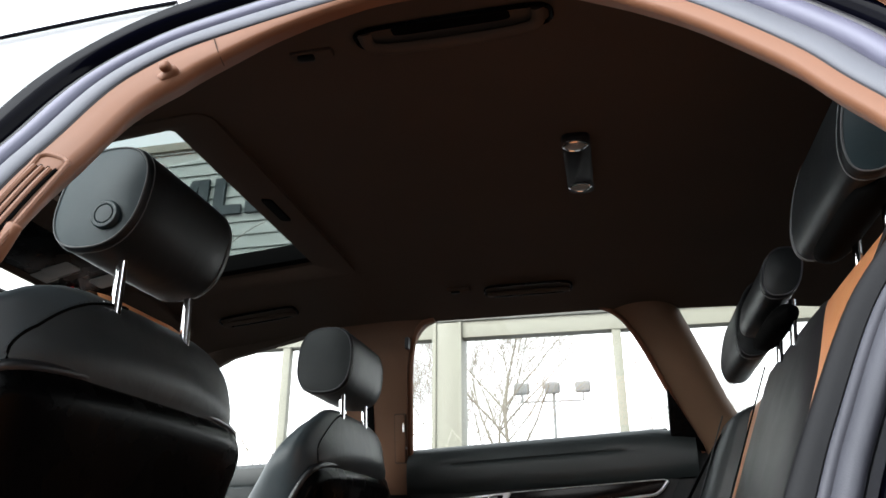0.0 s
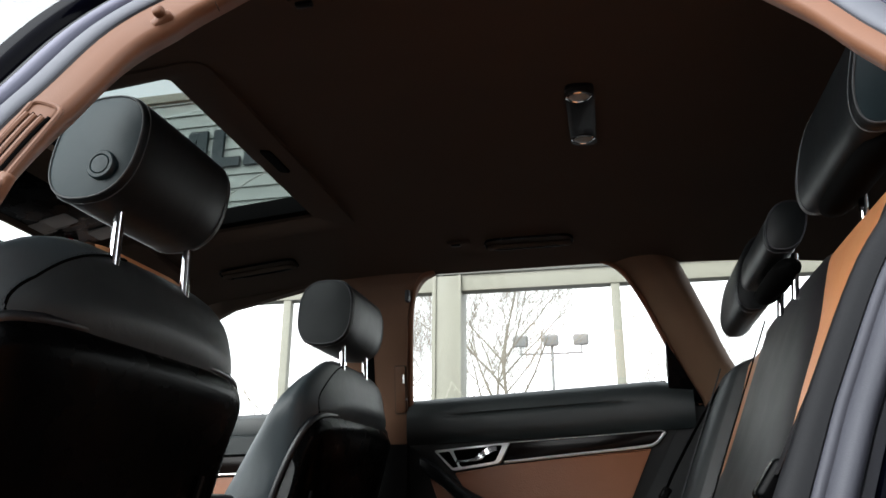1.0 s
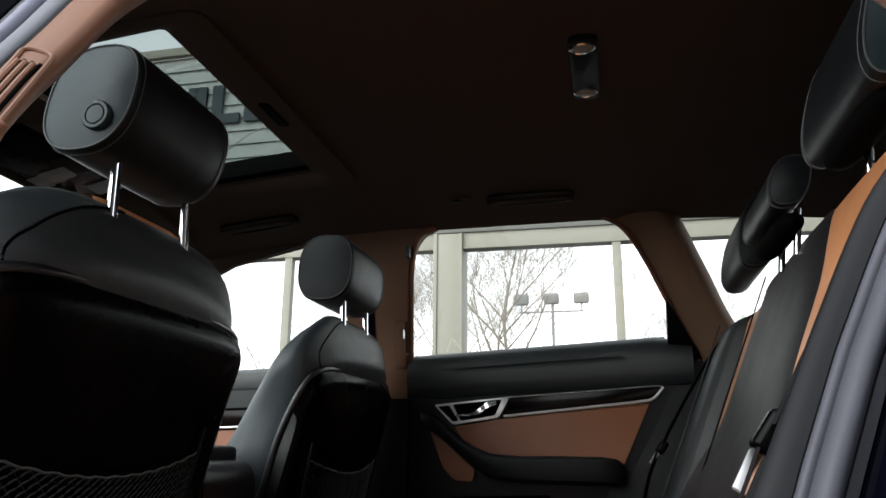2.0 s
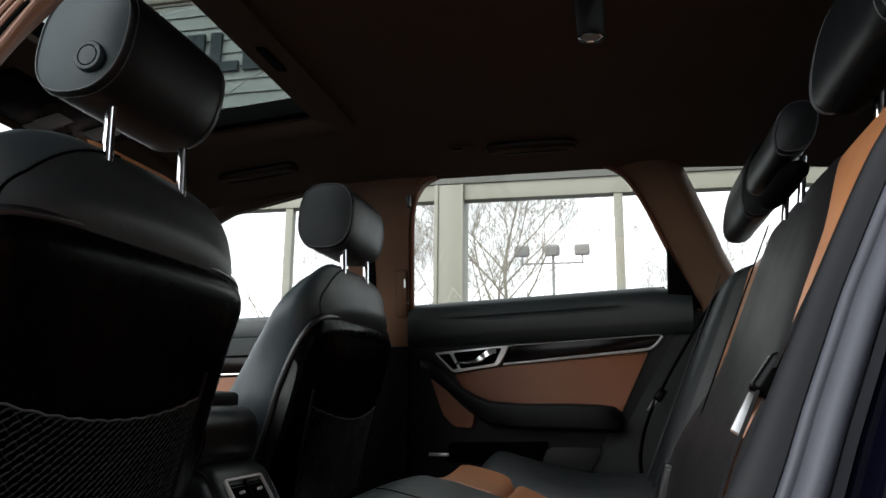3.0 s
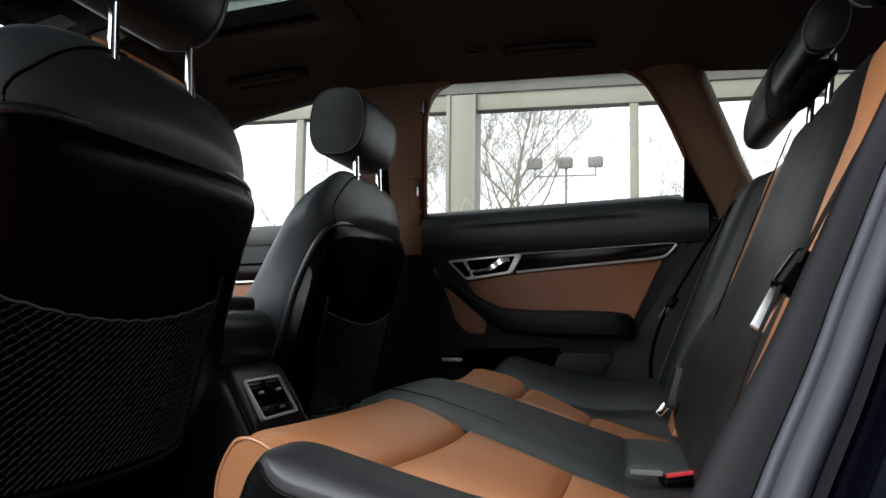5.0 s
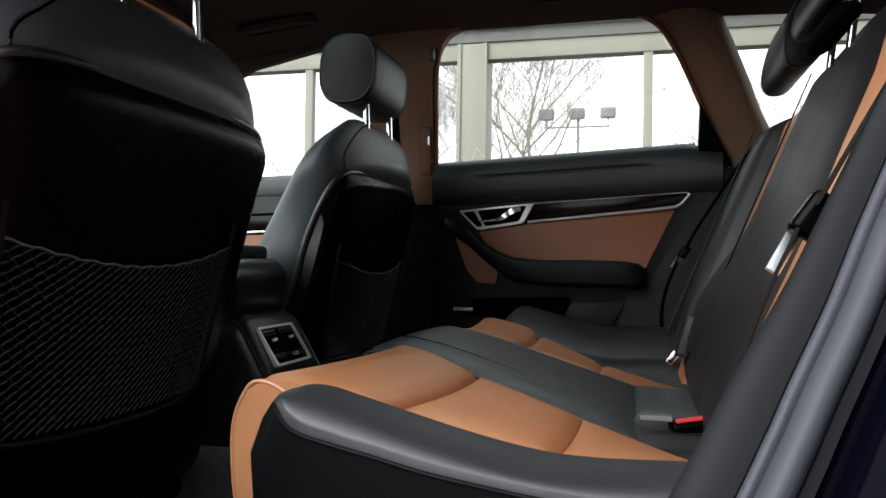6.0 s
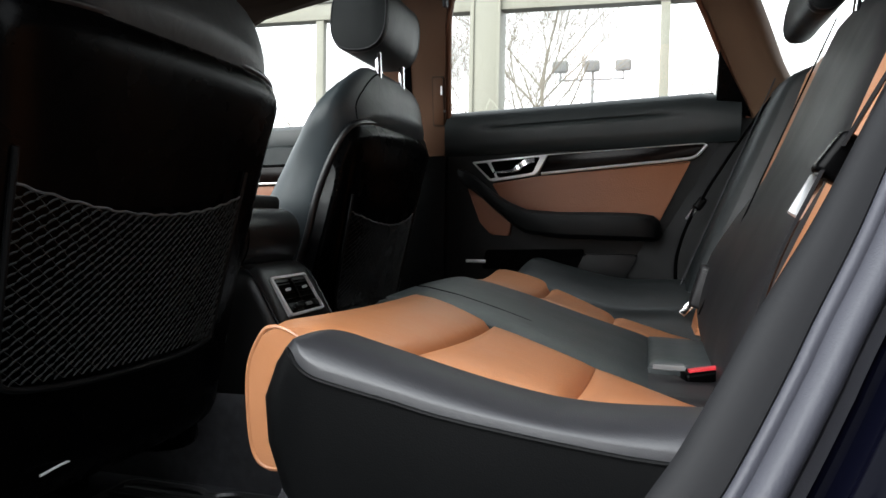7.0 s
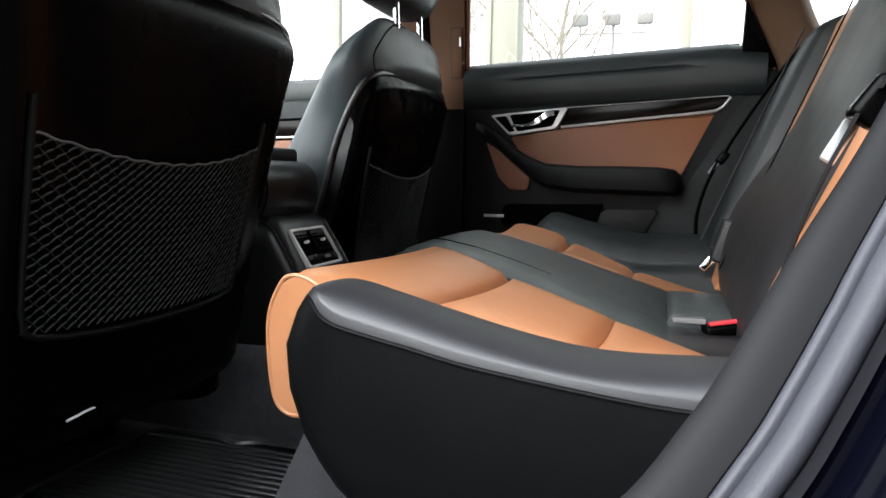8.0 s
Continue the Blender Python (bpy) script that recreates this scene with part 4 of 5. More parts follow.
def roll(s):
    """Sections of the black outer roll of the bench, with a rounded front end."""
    rows = []
    y0 = INNER[s] - 0.012
    nose = [(0.44, 0.365), (0.485, 0.318), (0.502, 0.296), (0.519, 0.280), (0.539, 0.267), (0.556, 0.257), (0.579, 0.251), (0.60, 0.248), (0.612, 0.2485), (0.632, 0.255), (0.640, 0.260), (0.650, 0.267), (0.658, 0.275), (0.665, 0.284)]
    for k in range(41):
        q = k / 40
        run = 0.42 * q ** 1.6
        t = min(1.0, run / 0.05)
        r = math.sqrt(max(0.0, 1 - (1 - t) ** 2))
        x0 = 0.249 + run
        zc = smooth(CREST, x0) - 0.003 * (1 - t) ** 2
        zp = min(zc - 0.0015, smooth(PIPING, x0 + 0.022 * (1 - q) ** 2) - 0.002 * (1 - t) ** 2)
        inner = zc if s < 0 else zc - 0.035
        top = zc - 0.0005
        sec = [(y0, 0.46), (y0 + 0.002, zc - 0.030), (y0 + 0.006, zc - 0.008), (y0 + 0.012, zc - 0.003), (0.560, zc - 0.0012)]
        sec += [(0.590 + 0.0362 * a, top - (top - zp) * (1 - math.sqrt(1 - a * a))) for a in (0.05, 0.3, 0.5, 0.65, 0.77, 0.86, 0.92, 0.96, 0.985, 0.997)]
        sec += [(0.6262, zp - 0.006), (0.626, zp - 0.018), (0.6255, 0.6 * zp + 0.4 * 0.545), (0.6245, 0.3 * zp + 0.7 * 0.545), (0.622, 0.545), (0.619, 0.525), (0.616, 0.507), (0.611, 0.49), (0.606, 0.468), (0.60, 0.445)]
        if s > 0:
            y0 = table([(0.25, 0.425), (0.33, 0.375), (0.46, 0.320), (0.60, 0.335)], x0)
            sec = [(y0, 0.46), (y0 + 0.003, inner - 0.030), (y0 + 0.012, inner - 0.010), (y0 + 0.028, inner), (0.50, zc - 0.017), (0.53, zc - 0.006), (0.56, zc - 0.001), (0.583, zc), (0.598, zc - 0.003), (0.612, zc - 0.009), (0.621, zc - 0.018), (0.626, zc - 0.032), (0.628, zc - 0.06), (0.624, 0.55), (0.612, 0.49), (0.60, 0.445)]
        row = []
        for y, z in sec:
            yy = 0.575 + (y - 0.575) * (0.40 + 0.60 * r) if y > 0.575 or s < 0 else y
            row.append((x0 + (smooth(nose, z) - 0.249) * (1 - q) ** 2, s * yy, z))
        rows.append(row)
    return rows


def pad(x0, x1, y1, s, puff=0.006, dip=0.0045):
    def at(u, v):
        x = x0 + (x1 - x0) * u
        y = table(MIDDLE[s], x) * (1 - v) + y1 * v
        return (x, s * y, cushion_z(x, s * y))
    return pillow(at, 16, 14, puff, dip, 0.05)


for s in (-1, 1):
    part("front_pad", front_roll(s), M_TAN, bench, "tan leather front pad")
    part("middle_pad", pad(0.341, 0.467, INNER[s], s, 0.006 if s < 0 else 0.003), M_TAN, bench, "tan leather pad")
    part("rear_pad", pad(0.468, 0.64, INNER[s], s, 0.006 if s < 0 else 0.003), M_TAN, bench, "tan leather pad")
    rows = roll(s)
    if s < 0:
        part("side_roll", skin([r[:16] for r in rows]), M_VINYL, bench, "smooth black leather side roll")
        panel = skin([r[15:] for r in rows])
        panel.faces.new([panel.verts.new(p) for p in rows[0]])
        part("side_panel", panel, M_PANELSHADE, bench, "matt black leather side panel, darkened as shade")
        welt = [(x + 0.003 * max(0, 1 - k / 5), y - 0.0006 + 0.003 * max(0, 1 - k / 5), z - 0.002 * max(0, 1 - k / 5)) for k, (x, y, z) in enumerate(r[15] for r in rows)]
        part("piping", tube(welt, 0.0017, 8), M_PANELSHADE, bench)
    else:
        part("side_roll", skin(rows, close_v=True, caps=True), M_BLACK, bench, "black leather side roll")
    lift = cushion_z(0.2, s * INNER[s]) - 0.645
    part("piping", tube([(a + 0.0045, s * (INNER[s] + 0.004), b + lift * max(0, (b - 0.541) / 0.1)) for a, b, c in spline([*NOSE, *([(0.228, 0.645, 0), (0.240, 0.6435, 0), (0.252, 0.638, 0)] if s < 0 else [])], 44)], 0.0019, 8, up=(0, 1, 0)), M_TAN, bench)

def middle_at(u, v):
    x = 0.185 + 0.345 * u
    return (x, (0.003 - table(MIDDLE[-1], x)) * (1 - v) + (table(MIDDLE[1], x) - 0.003) * v, table(CUSH_Z, x) - 0.001 + 0.003 * math.sin(v * math.pi))


part("middle_seat", pillow(middle_at, 24, 16, 0.002, 0.006, 0.10), M_SEATLIT, bench, "black leather middle seat")
part("middle_seat_front", block((0.02, 0.36, 0.12), pose(0.186, 0, 0.575), 0.009, 3), M_BLACK, bench)
part("middle_flap", pillow(lambda u, v: (0.527 + 0.115 * u, -0.125 + 0.25 * v, 0.566 - 0.006 * u), 10, 10, 0.003, 0.006, 0.06, edge=0.06), M_SEATLIT, bench, "black leather flap behind the middle seat")
part("flap_border", pillow(lambda u, v: (0.520 + 0.14 * u, -0.250 + 0.124 * v, 0.552 - 0.005 * u + 0.004 * v), 10, 10, 0.002, 0.004, 0.06, edge=0.06), M_BACK, bench, "grey black leather behind the pads")
part("middle_crease", tube([(0.205 + 0.17 * k / 14, -0.085 - 0.022 * k / 14, table(CUSH_Z, 0.205 + 0.17 * k / 14) + 0.0028) for k in range(15)], 0.0009, 6), M_DARK, bench)
part("bench_base", block((0.36, 1.08, 0.24), pose(0.46, 0, 0.385), 0.02), M_CARPET, bench)


def back_at(y, z, out=0.0):
    """A place on the reclined seat back."""
    return Vector((0.600 + 0.40 * (z - 0.56) - out, y, z + 0.3 * out))


BACK_SEAM = [(0.55, -0.230), (0.64, -0.235), (0.70, -0.256), (0.80, -0.274), (0.87, -0.258), (0.95, -0.255), (0.99, -0.228), (1.03, -0.200), (1.09, -0.165)]          # between the middle back and the tan side


def back_cover(ya, yb, z0, z1, out, puff, dip, edge=0.08):
    """A stuffed cover between two seams ya(z) and yb(z) of the seat back."""
    def at(u, v):
        z = z0 + (z1 - z0) * v
        return back_at(ya(z) + (yb(z) - ya(z)) * u, z, (out(z, u) if callable(out) else out) - 0.018 * (max(0, v - 0.93) / 0.07) ** 2)
    return pillow(at, 16, 24, puff, dip, 0.09, down=(0.93, 0, -0.2), edge=edge)


part("middle_back", back_cover(lambda z: smooth(BACK_SEAM, z) + 0.001, lambda z: table([(0.56, 0.205), (0.62, 0.228), (0.70, 0.235), (1.0, 0.235)], z), 0.555, 1.088, lambda z, u: smooth([(0.55, -0.010), (0.58, 0.002), (0.62, 0.015), (0.675, 0.022), (0.74, 0.016), (0.82, 0.004), (0.95, 0.002), (1.10, 0.002)], z) * table([(0.0, 0.1), (0.55, 0.15), (0.70, 0.5), (0.82, 1.0), (1.0, 1.0)], u) - 0.008 * u * table([(0.70, 0.0), (0.80, 1.0), (1.1, 1.0)], z), 0.010, 0.008), M_BACK, bench, "black leather middle backrest")
part("back_insert", back_cover(lambda z: -0.690, lambda z: smooth(BACK_SEAM, z) - 0.001, 0.555, 1.080, 0.0, 0.008, 0.008), M_TAN, bench, "tan leather backrest insert")
part("back_insert", back_cover(lambda z: 0.237, lambda z: 0.47, 0.555, 1.068, lambda z, u: table([(0.56, -0.002), (0.63, -0.012), (0.75, -0.026), (0.95, -0.024), (1.06, -0.014)], z), 0.006, 0.006), M_TAN, bench, "tan leather backrest insert")
part("back_wing", back_cover(lambda z: 0.472, lambda z: 0.655, 0.560, 1.055, 0.008, 0.016, 0.012), M_BLACK, bench, "black leather outer backrest wing")
part("wing_seam", tube([back_at(0.53, 0.60 + 0.43 * k / 16, 0.026) for k in range(17)], 0.0016, 6), M_SEALDARK, bench)
part("back_seam", tube([back_at(0.10, 0.60 + 0.44 * k / 20, 0.0146) for k in range(21)], 0.0013, 6), M_DARK, bench)
part("backrest_shell", plate([(-0.66, 0.52), (0.66, 0.52), (0.66, 1.0), (0.60, 1.03), (-0.60, 1.03), (-0.66, 1.0)], lambda u, v, d: back_at(u, v, -0.055 - 0.06 * d), 0.02, 3), M_BLACK, bench)
part("strap_tab", block((0.030, 0.05, 0.070), pose(0.6125, 0.158, 0.642, 0, 16), 0.006, 3), M_BACK, bench, "stitched leather strap tab")
for run in ([(0.618, 0.673), (0.630, 0.670), (0.641, 0.666)], [(0.641, 0.666), (0.638, 0.648), (0.633, 0.628)], [(0.619, 0.668), (0.630, 0.665), (0.637, 0.662)]):
    part("stitch", tube([(x - 0.011, 0.1322, z) for x, z in run], 0.0010, 5), M_GREY, bench)
headrest(bench, 0.797, -0.366, 1.158, 0.030, 0.070, 0.115, 0.25)
headrest(bench, 0.779, 0.0, 1.130, 0.026, 0.036, 0.110, 0.25)
headrest(bench, 0.812, 0.385, 1.172, 0.037, 0.074, 0.122, 0.25)
for y, x, z in ((-0.366, 0.783, 1.098), (0.0, 0.772, 1.088)):
    rows = []
    for k in range(13):
        q = 2 * k / 12 - 1
        r = (1 - q ** 6) ** 0.5 * 0.015 + 0.001
        rows.append([(x + 0.008 + 1.3 * r * math.cos(w) + 0.25 * r * math.sin(w), y + 0.100 * q, z - 0.010 + r * math.sin(w)) for w in (2 * math.pi * m / 14 for m in range(14))])
    part("headrest_saddle", skin(rows, close_v=True, caps=True), M_DARK, bench, "black rounded base under a headrest")
for y, x, z0, z1 in ((-0.382, 0.800, 1.04, 1.11), (-0.02, 0.786, 1.035, 1.10)):
    for s in (-1, 1):
        part("headrest_post", tube([(x, y + s * 0.05, z0), (x + 0.008, y + s * 0.05, z1)], 0.0050, 10), M_CHROME, bench, "chrome headrest post")


# ---- belts ----
def ribbon(pts, w, wide):
    """Webbing along points, w wide in the direction wide."""
    wide = Vector(wide).normalized() * w / 2
    t = Vector((0.0012, 0, 0))
    rows = [[Vector(p) + wide + t, Vector(p) - wide + t, Vector(p) - wide - t, Vector(p) + wide - t] for p in pts]
    return skin(rows, close_v=True, caps=True)


def seat_belt(s, label):
    belt = thing("seat_belt", (0.60, s * 0.60, 0.60), label, "seat belt", "rear seat belts")
    run = spline([(0.80, s * 0.50, 1.075) if s < 0 else (0.762, 0.560, 1.005), (0.72, s * 0.565, 0.945), (0.655, s * 0.60, 0.835), (0.634, s * 0.603, 0.795)], 20)
    part("webbing", ribbon(run, 0.046, (0.28, 1.0, 0.15)), M_BELT, belt)
    low = spline([(0.622, s * 0.604, 0.778), (0.598, s * 0.604, 0.72), (0.584, s * 0.602, 0.66), (0.585, s * 0.60, 0.60)], 14)
    part("webbing", ribbon(low, 0.046, (0.20, 1.0, 0.0)), M_BELT, belt)
    part("tongue_body", block((0.019, 0.018, 0.030), pose(0.631, s * 0.606, 0.786, 0, 35), 0.005, 3), M_SHELL, belt, "black plastic tongue grip")
    part("tongue", block((0.009, 0.003, 0.033), pose(0.613, s * 0.606, 0.763, s * 32, 33), 0.0012, 2), M_SATIN, belt, "bright steel latch tongue")
    return belt


seat_belt(-1, "black seat belt hanging with its steel tongue beside the doorway")
seat_belt(1, "black seat belt hanging with its steel tongue beside the closed door")
buckle = thing("belt_buckle", (0.58, -0.155, 0.55), "black seat belt buckle with a red button on the bench", "belt buckle")
part("buckle_body", block((0.078, 0.026, 0.014), pose(0.606, -0.146, 0.562, 0, -8, 16), 0.005, 3), M_SHELL, buckle)
part("release_button", block((0.066, 0.010, 0.004), pose(0.606, -0.149, 0.5705, 0, -8, 16), 0.0015, 2), M_RED, buckle, "red release button")
part("buckle_stalk", tube([(0.575, -0.150, 0.566), (0.576, -0.165, 0.545), (0.580, -0.175, 0.53)], 0.0035, 8), M_BELT, buckle)
tab = part("belt_slot_cover", plate([(0.008, 0.004), (0.046, 0.004), (0.044, 0.022)], lambda u, v, d: (0.525 + u, -0.165 + v, 0.572 - 0.006 * d), 0.001), M_GREY)
tagged(tab, "grey triangular belt slot cover on the bench", "belt cover")
far_tongue = part("belt_latch", block((0.028, 0.010, 0.014), pose(0.594, 0.30, 0.590, 0, -50, 0), 0.003, 2), M_CHROME)
tagged(far_tongue, "bright steel belt latch on the bench", "belt latch")


# ---- closed rear door ----
def door_plate(o, y, thick, bevel, mat, parent, name, label="", r=0.0, seg=3):
    return part(name, plate(rounded(o, r) if r else o, lambda u, v, d: (u, y + (0.33 * max(0, 0.70 - v) * 0.2) + thick * d, v), bevel, seg), mat, parent, label)


rdoor = thing("rear_door", (0.35, 0.70, 0.45), "closed car door with black vinyl top and tan leather insert", "car door")
door_plate([(0.022, 0.45), (0.44, 0.45), (0.515, 0.64), (0.618, 0.82), (0.668, 0.915), (0.712, 1.0), (0.70, 0.985), (0.022, 0.96)], 0.712, 0.06, 0.004, M_DOORLOW, rdoor, "door_base")
top = []
for k in range(33):
    x = 0.032 + 0.686 * k / 32
    zb = 1.003 + 0.036 * min(1, k / 28) - 0.012 * max(0, (k - 28) / 4)
    zl = 0.897 + 0.034 * k / 32
    g = 0.003 * max(0.0, math.sin(min(1, max(0, (k - 4) / 22)) * math.pi)) ** 0.3
    top.append([(x, 0.714, zb + 0.002), (x, 0.704, zb + 0.0015), (x, 0.695, zb - 0.003), (x, 0.688, zb - 0.012), (x, 0.684, zb - 0.026), (x, 0.682, zb - 0.039), (x, 0.682 + g, zb - 0.0425), (x, 0.682, zb - 0.046), (x, 0.682, zb - 0.056), (x, 0.684, zl + 0.030), (x, 0.689, zl + 0.010), (x, 0.702, zl)])
part("top_pad", skin(top), M_DOORTOP, rdoor, "dark grey vinyl door top")
part("window_seal", tube([(0.032 + 0.628 * k / 28, 0.712, 1.0015 + 0.036 * k / 28) for k in range(29)], 0.0050, 8), M_SEALDARK, rdoor)
door_plate([(0.285, 0.901), (0.60, 0.923), (0.640, 0.927), (0.648, 0.918), (0.625, 0.896), (0.59, 0.889), (0.270, 0.856)], 0.700, 0.012, 0.003, M_WOOD, rdoor, "wood_strip", "glossy dark burl wood strip")
for name, pts, r in (("chrome_edge", spline([(0.272, 0.695, 0.856), (0.45, 0.695, 0.8745), (0.59, 0.695, 0.889), (0.625, 0.695, 0.897), (0.648, 0.695, 0.922)], 30), 0.0035),
                     ("chrome_line", spline([(0.285, 0.697, 0.9015), (0.45, 0.697, 0.9125), (0.62, 0.697, 0.9245), (0.645, 0.697, 0.924)], 20), 0.0013)):
    part(name, tube(pts, r, 8), M_SATIN, rdoor, "satin silver trim line")
bezel = door_plate([(0.100, 0.884), (0.288, 0.902), (0.262, 0.853), (0.148, 0.836)], 0.688, 0.02, 0.003, M_SATIN, rdoor, "handle_bezel", "satin silver handle surround", 0.006)
# near black plate on the surround paints the shade behind the pull
door_plate([(0.148, 0.8840), (0.270, 0.8960), (0.252, 0.858), (0.168, 0.845)], 0.6868, 0.004, 0.001, M_DARK, bezel, "handle_recess", "", 0.006)
door_plate([(0.111, 0.879), (0.139, 0.882), (0.162, 0.846), (0.149, 0.843)], 0.6868, 0.004, 0.001, M_DARK, bezel, "lock_button", "", 0.003)
part("door_pull", skin([[(x, y + q * 0.009, z + p * h) for q, p in ((0, 1), (-1, 0.7), (-1, -0.7), (0, -1))] for x, y, z, h in ((0.158, 0.684, 0.858, 0.004), (0.185, 0.682, 0.858, 0.004), (0.205, 0.679, 0.862, 0.005), (0.222, 0.676, 0.872, 0.010), (0.238, 0.676, 0.882, 0.010), (0.258, 0.680, 0.888, 0.007))], close_v=True, caps=True), M_CHROME, bezel, "chrome door pull")
door_plate([(0.150, 0.832), (0.268, 0.850), (0.615, 0.886), (0.538, 0.722), (0.215, 0.735)], 0.698, 0.02, 0.004, M_LEATHERDOOR, rdoor, "leather_insert", "tan leather door insert", 0.006)
door_plate([(0.088, 0.822), (0.14, 0.785), (0.20, 0.735), (0.195, 0.704), (0.150, 0.706), (0.122, 0.735)], 0.699, 0.02, 0.004, M_LEATHERDOOR, rdoor, "lower_insert", "tan leather door insert", 0.006)
arm = []
for x, z, h, y in ((0.068, 0.855, 0.013, 0.675), (0.085, 0.846, 0.017, 0.662), (0.12, 0.825, 0.018, 0.652), (0.165, 0.787, 0.020, 0.646), (0.205, 0.760, 0.024, 0.640), (0.245, 0.741, 0.028, 0.630), (0.32, 0.734, 0.030, 0.616), (0.42, 0.734, 0.031, 0.612), (0.50, 0.733, 0.031, 0.614), (0.535, 0.730, 0.029, 0.622), (0.548, 0.726, 0.022, 0.635), (0.552, 0.723, 0.012, 0.655)):
    arm.append([(x, 0.705, z + h * 0.8), (x, y + 0.03, z + h), (x, y + 0.012, z + h * 0.97), (x, y + 0.002, z + h * 0.7), (x, y, z), (x, y + 0.004, z - h * 0.7), (x, y + 0.02, z - h), (x, 0.705, z - h * 1.1)])
part("armrest", skin(arm, close_v=True, caps=True), M_PLASTIC, rdoor, "black leather armrest")
# flat near black plate paints the shade inside the pocket
door_plate([(0.14, 0.668), (0.378, 0.676), (0.360, 0.622), (0.13, 0.622)], 0.690, 0.02, 0.002, M_DARK, rdoor, "door_pocket", "door pocket as a flat plate in the black of its shade", 0.008)
door_plate([(0.375, 0.664), (0.504, 0.666), (0.47, 0.60), (0.35, 0.60)], 0.696, 0.02, 0.006, M_DOORLOW, rdoor, "speaker_panel", "", 0.008)
part("pocket_lamp", block((0.05, 0.008, 0.008), pose(0.115, 0.690, 0.640), 0.002), M_SATIN, rdoor)

fdoor = thing("front_door", (-0.6, 0.70, 0.45), "closed front car door with vinyl top and dark wood strip", "car door")
rows = []
for k in range(21):
    x = -1.35 + 1.24 * k / 20
    zb = 0.945 + 0.045 * k / 20
    rows.append([(x, 0.72, zb), (x, 0.700, zb), (x, 0.685, zb - 0.012), (x, 0.682, zb - 0.05), (x, 0.684, zb - 0.055), (x, 0.680, zb - 0.06), (x, 0.684, zb - 0.10), (x, 0.70, zb - 0.105)])
part("top_pad", skin(rows), M_DOORTOP, fdoor, "dark grey vinyl door top")
door_plate([(-1.3, 0.80), (-0.14, 0.842), (-0.14, 0.884), (-1.3, 0.845)], 0.696, 0.012, 0.003, M_WOOD, fdoor, "wood_strip", "glossy dark wood strip")
part("chrome_edge", tube([(-1.3, 0.694, 0.798), (-0.14, 0.694, 0.840)], 0.003, 8), M_SATIN, fdoor)
door_plate([(-1.3, 0.66), (-0.14, 0.68), (-0.14, 0.834), (-1.3, 0.79)], 0.700, 0.012, 0.003, M_LEATHERDOOR, fdoor, "leather_insert", "tan leather door insert")
door_plate([(-1.4, 0.40), (-0.10, 0.40), (-0.10, 0.90), (-1.4, 0.88)], 0.714, 0.06, 0.004, M_PLASTIC, fdoor, "door_base")


# ---- centre console ----
console = thing("centre_console", (-0.3, 0.0, 0.27), "black centre console with silver framed rear air vents", "console")
rows = []
for x, z1, w in ((-0.80, 0.62, 0.10), (-0.45, 0.64, 0.10), (-0.10, 0.668, 0.104), (-0.065, 0.668, 0.103), (-0.052, 0.662, 0.102), (-0.044, 0.652, 0.101), (-0.010, 0.594, 0.101), (-0.002, 0.575, 0.100), (0.004, 0.54, 0.099), (0.004, 0.49, 0.098), (-0.004, 0.455, 0.096)):
    rows.append([(x, -w, 0.44), (x, -w, z1 - 0.045), (x, -w + 0.002, z1 - 0.030), (x, -w + 0.008, z1 - 0.016), (x, -w + 0.018, z1 - 0.005), (x, -w + 0.032, z1), (x, w - 0.032, z1), (x, w - 0.018, z1 - 0.005), (x, w - 0.008, z1 - 0.016), (x, w - 0.002, z1 - 0.030), (x, w, z1 - 0.045), (x, w, 0.44)])
rows[-1] = [(x, y, min(z, 0.456)) for x, y, z in rows[-1]]
part("console_body", skin(rows, close_v=True, caps=True), M_CONSOLE, console)
VENT = Matrix.Translation((-0.025, -0.004, 0.6175)) @ Matrix.Diagonal((1, 1, 0.89, 1)) @ Matrix.Rotation(radians(-30), 4, "Y")


def vent_plate(o, x0, x1, bevel=0.0015, r=0.004):
    return plate(rounded(o, r), lambda u, v, d: VENT @ Vector((x1 + (x0 - x1) * d, u, v)), bevel)


ring_o = rounded([(-0.061, -0.038), (0.061, -0.038), (0.061, 0.038), (-0.061, 0.038)], 0.007, 4)
ring_i = rounded([(-0.0565, -0.0335), (0.0565, -0.0335), (0.0565, 0.0335), (-0.0565, 0.0335)], 0.005, 4)
vent = part("air_vent", vent_plate([(-0.060, -0.035), (0.060, -0.035), (0.060, 0.035), (-0.060, 0.035)], -0.01, 0.002), M_DARK, console)
part("vent_frame", skin([[VENT @ Vector((x, a, b)) for a, b in lp] for lp, x in ((ring_o, -0.004), (ring_o, 0.006), (ring_i, 0.007), (ring_i, -0.002))], close_v=True), M_SILVER, vent, "bright silver vent frame")
part("vent_divider", vent_plate([(-0.0035, -0.012), (0.0035, -0.012), (0.0035, 0.031), (-0.0035, 0.031)], 0.0, 0.006, 0.001, 0.001), M_SHELL, vent)
for s in (-1, 1):
    for k in range(4):
        z = -0.006 + 0.0105 * k
        part("slat", block((0.006, 0.047, 0.0025), VENT @ pose(0.002, s * 0.029, z, 0, 25), 0.0008, 1), M_SHELL, vent)
    part("vent_tab", block((0.006, 0.010, 0.005), VENT @ pose(0.007, s * 0.029, 0.010), 0.0015), M_SILVER, vent)
part("control_strip", vent_plate([(-0.054, -0.030), (0.054, -0.030), (0.054, -0.015), (-0.054, -0.015)], 0.0, 0.004), M_SHELL, vent)
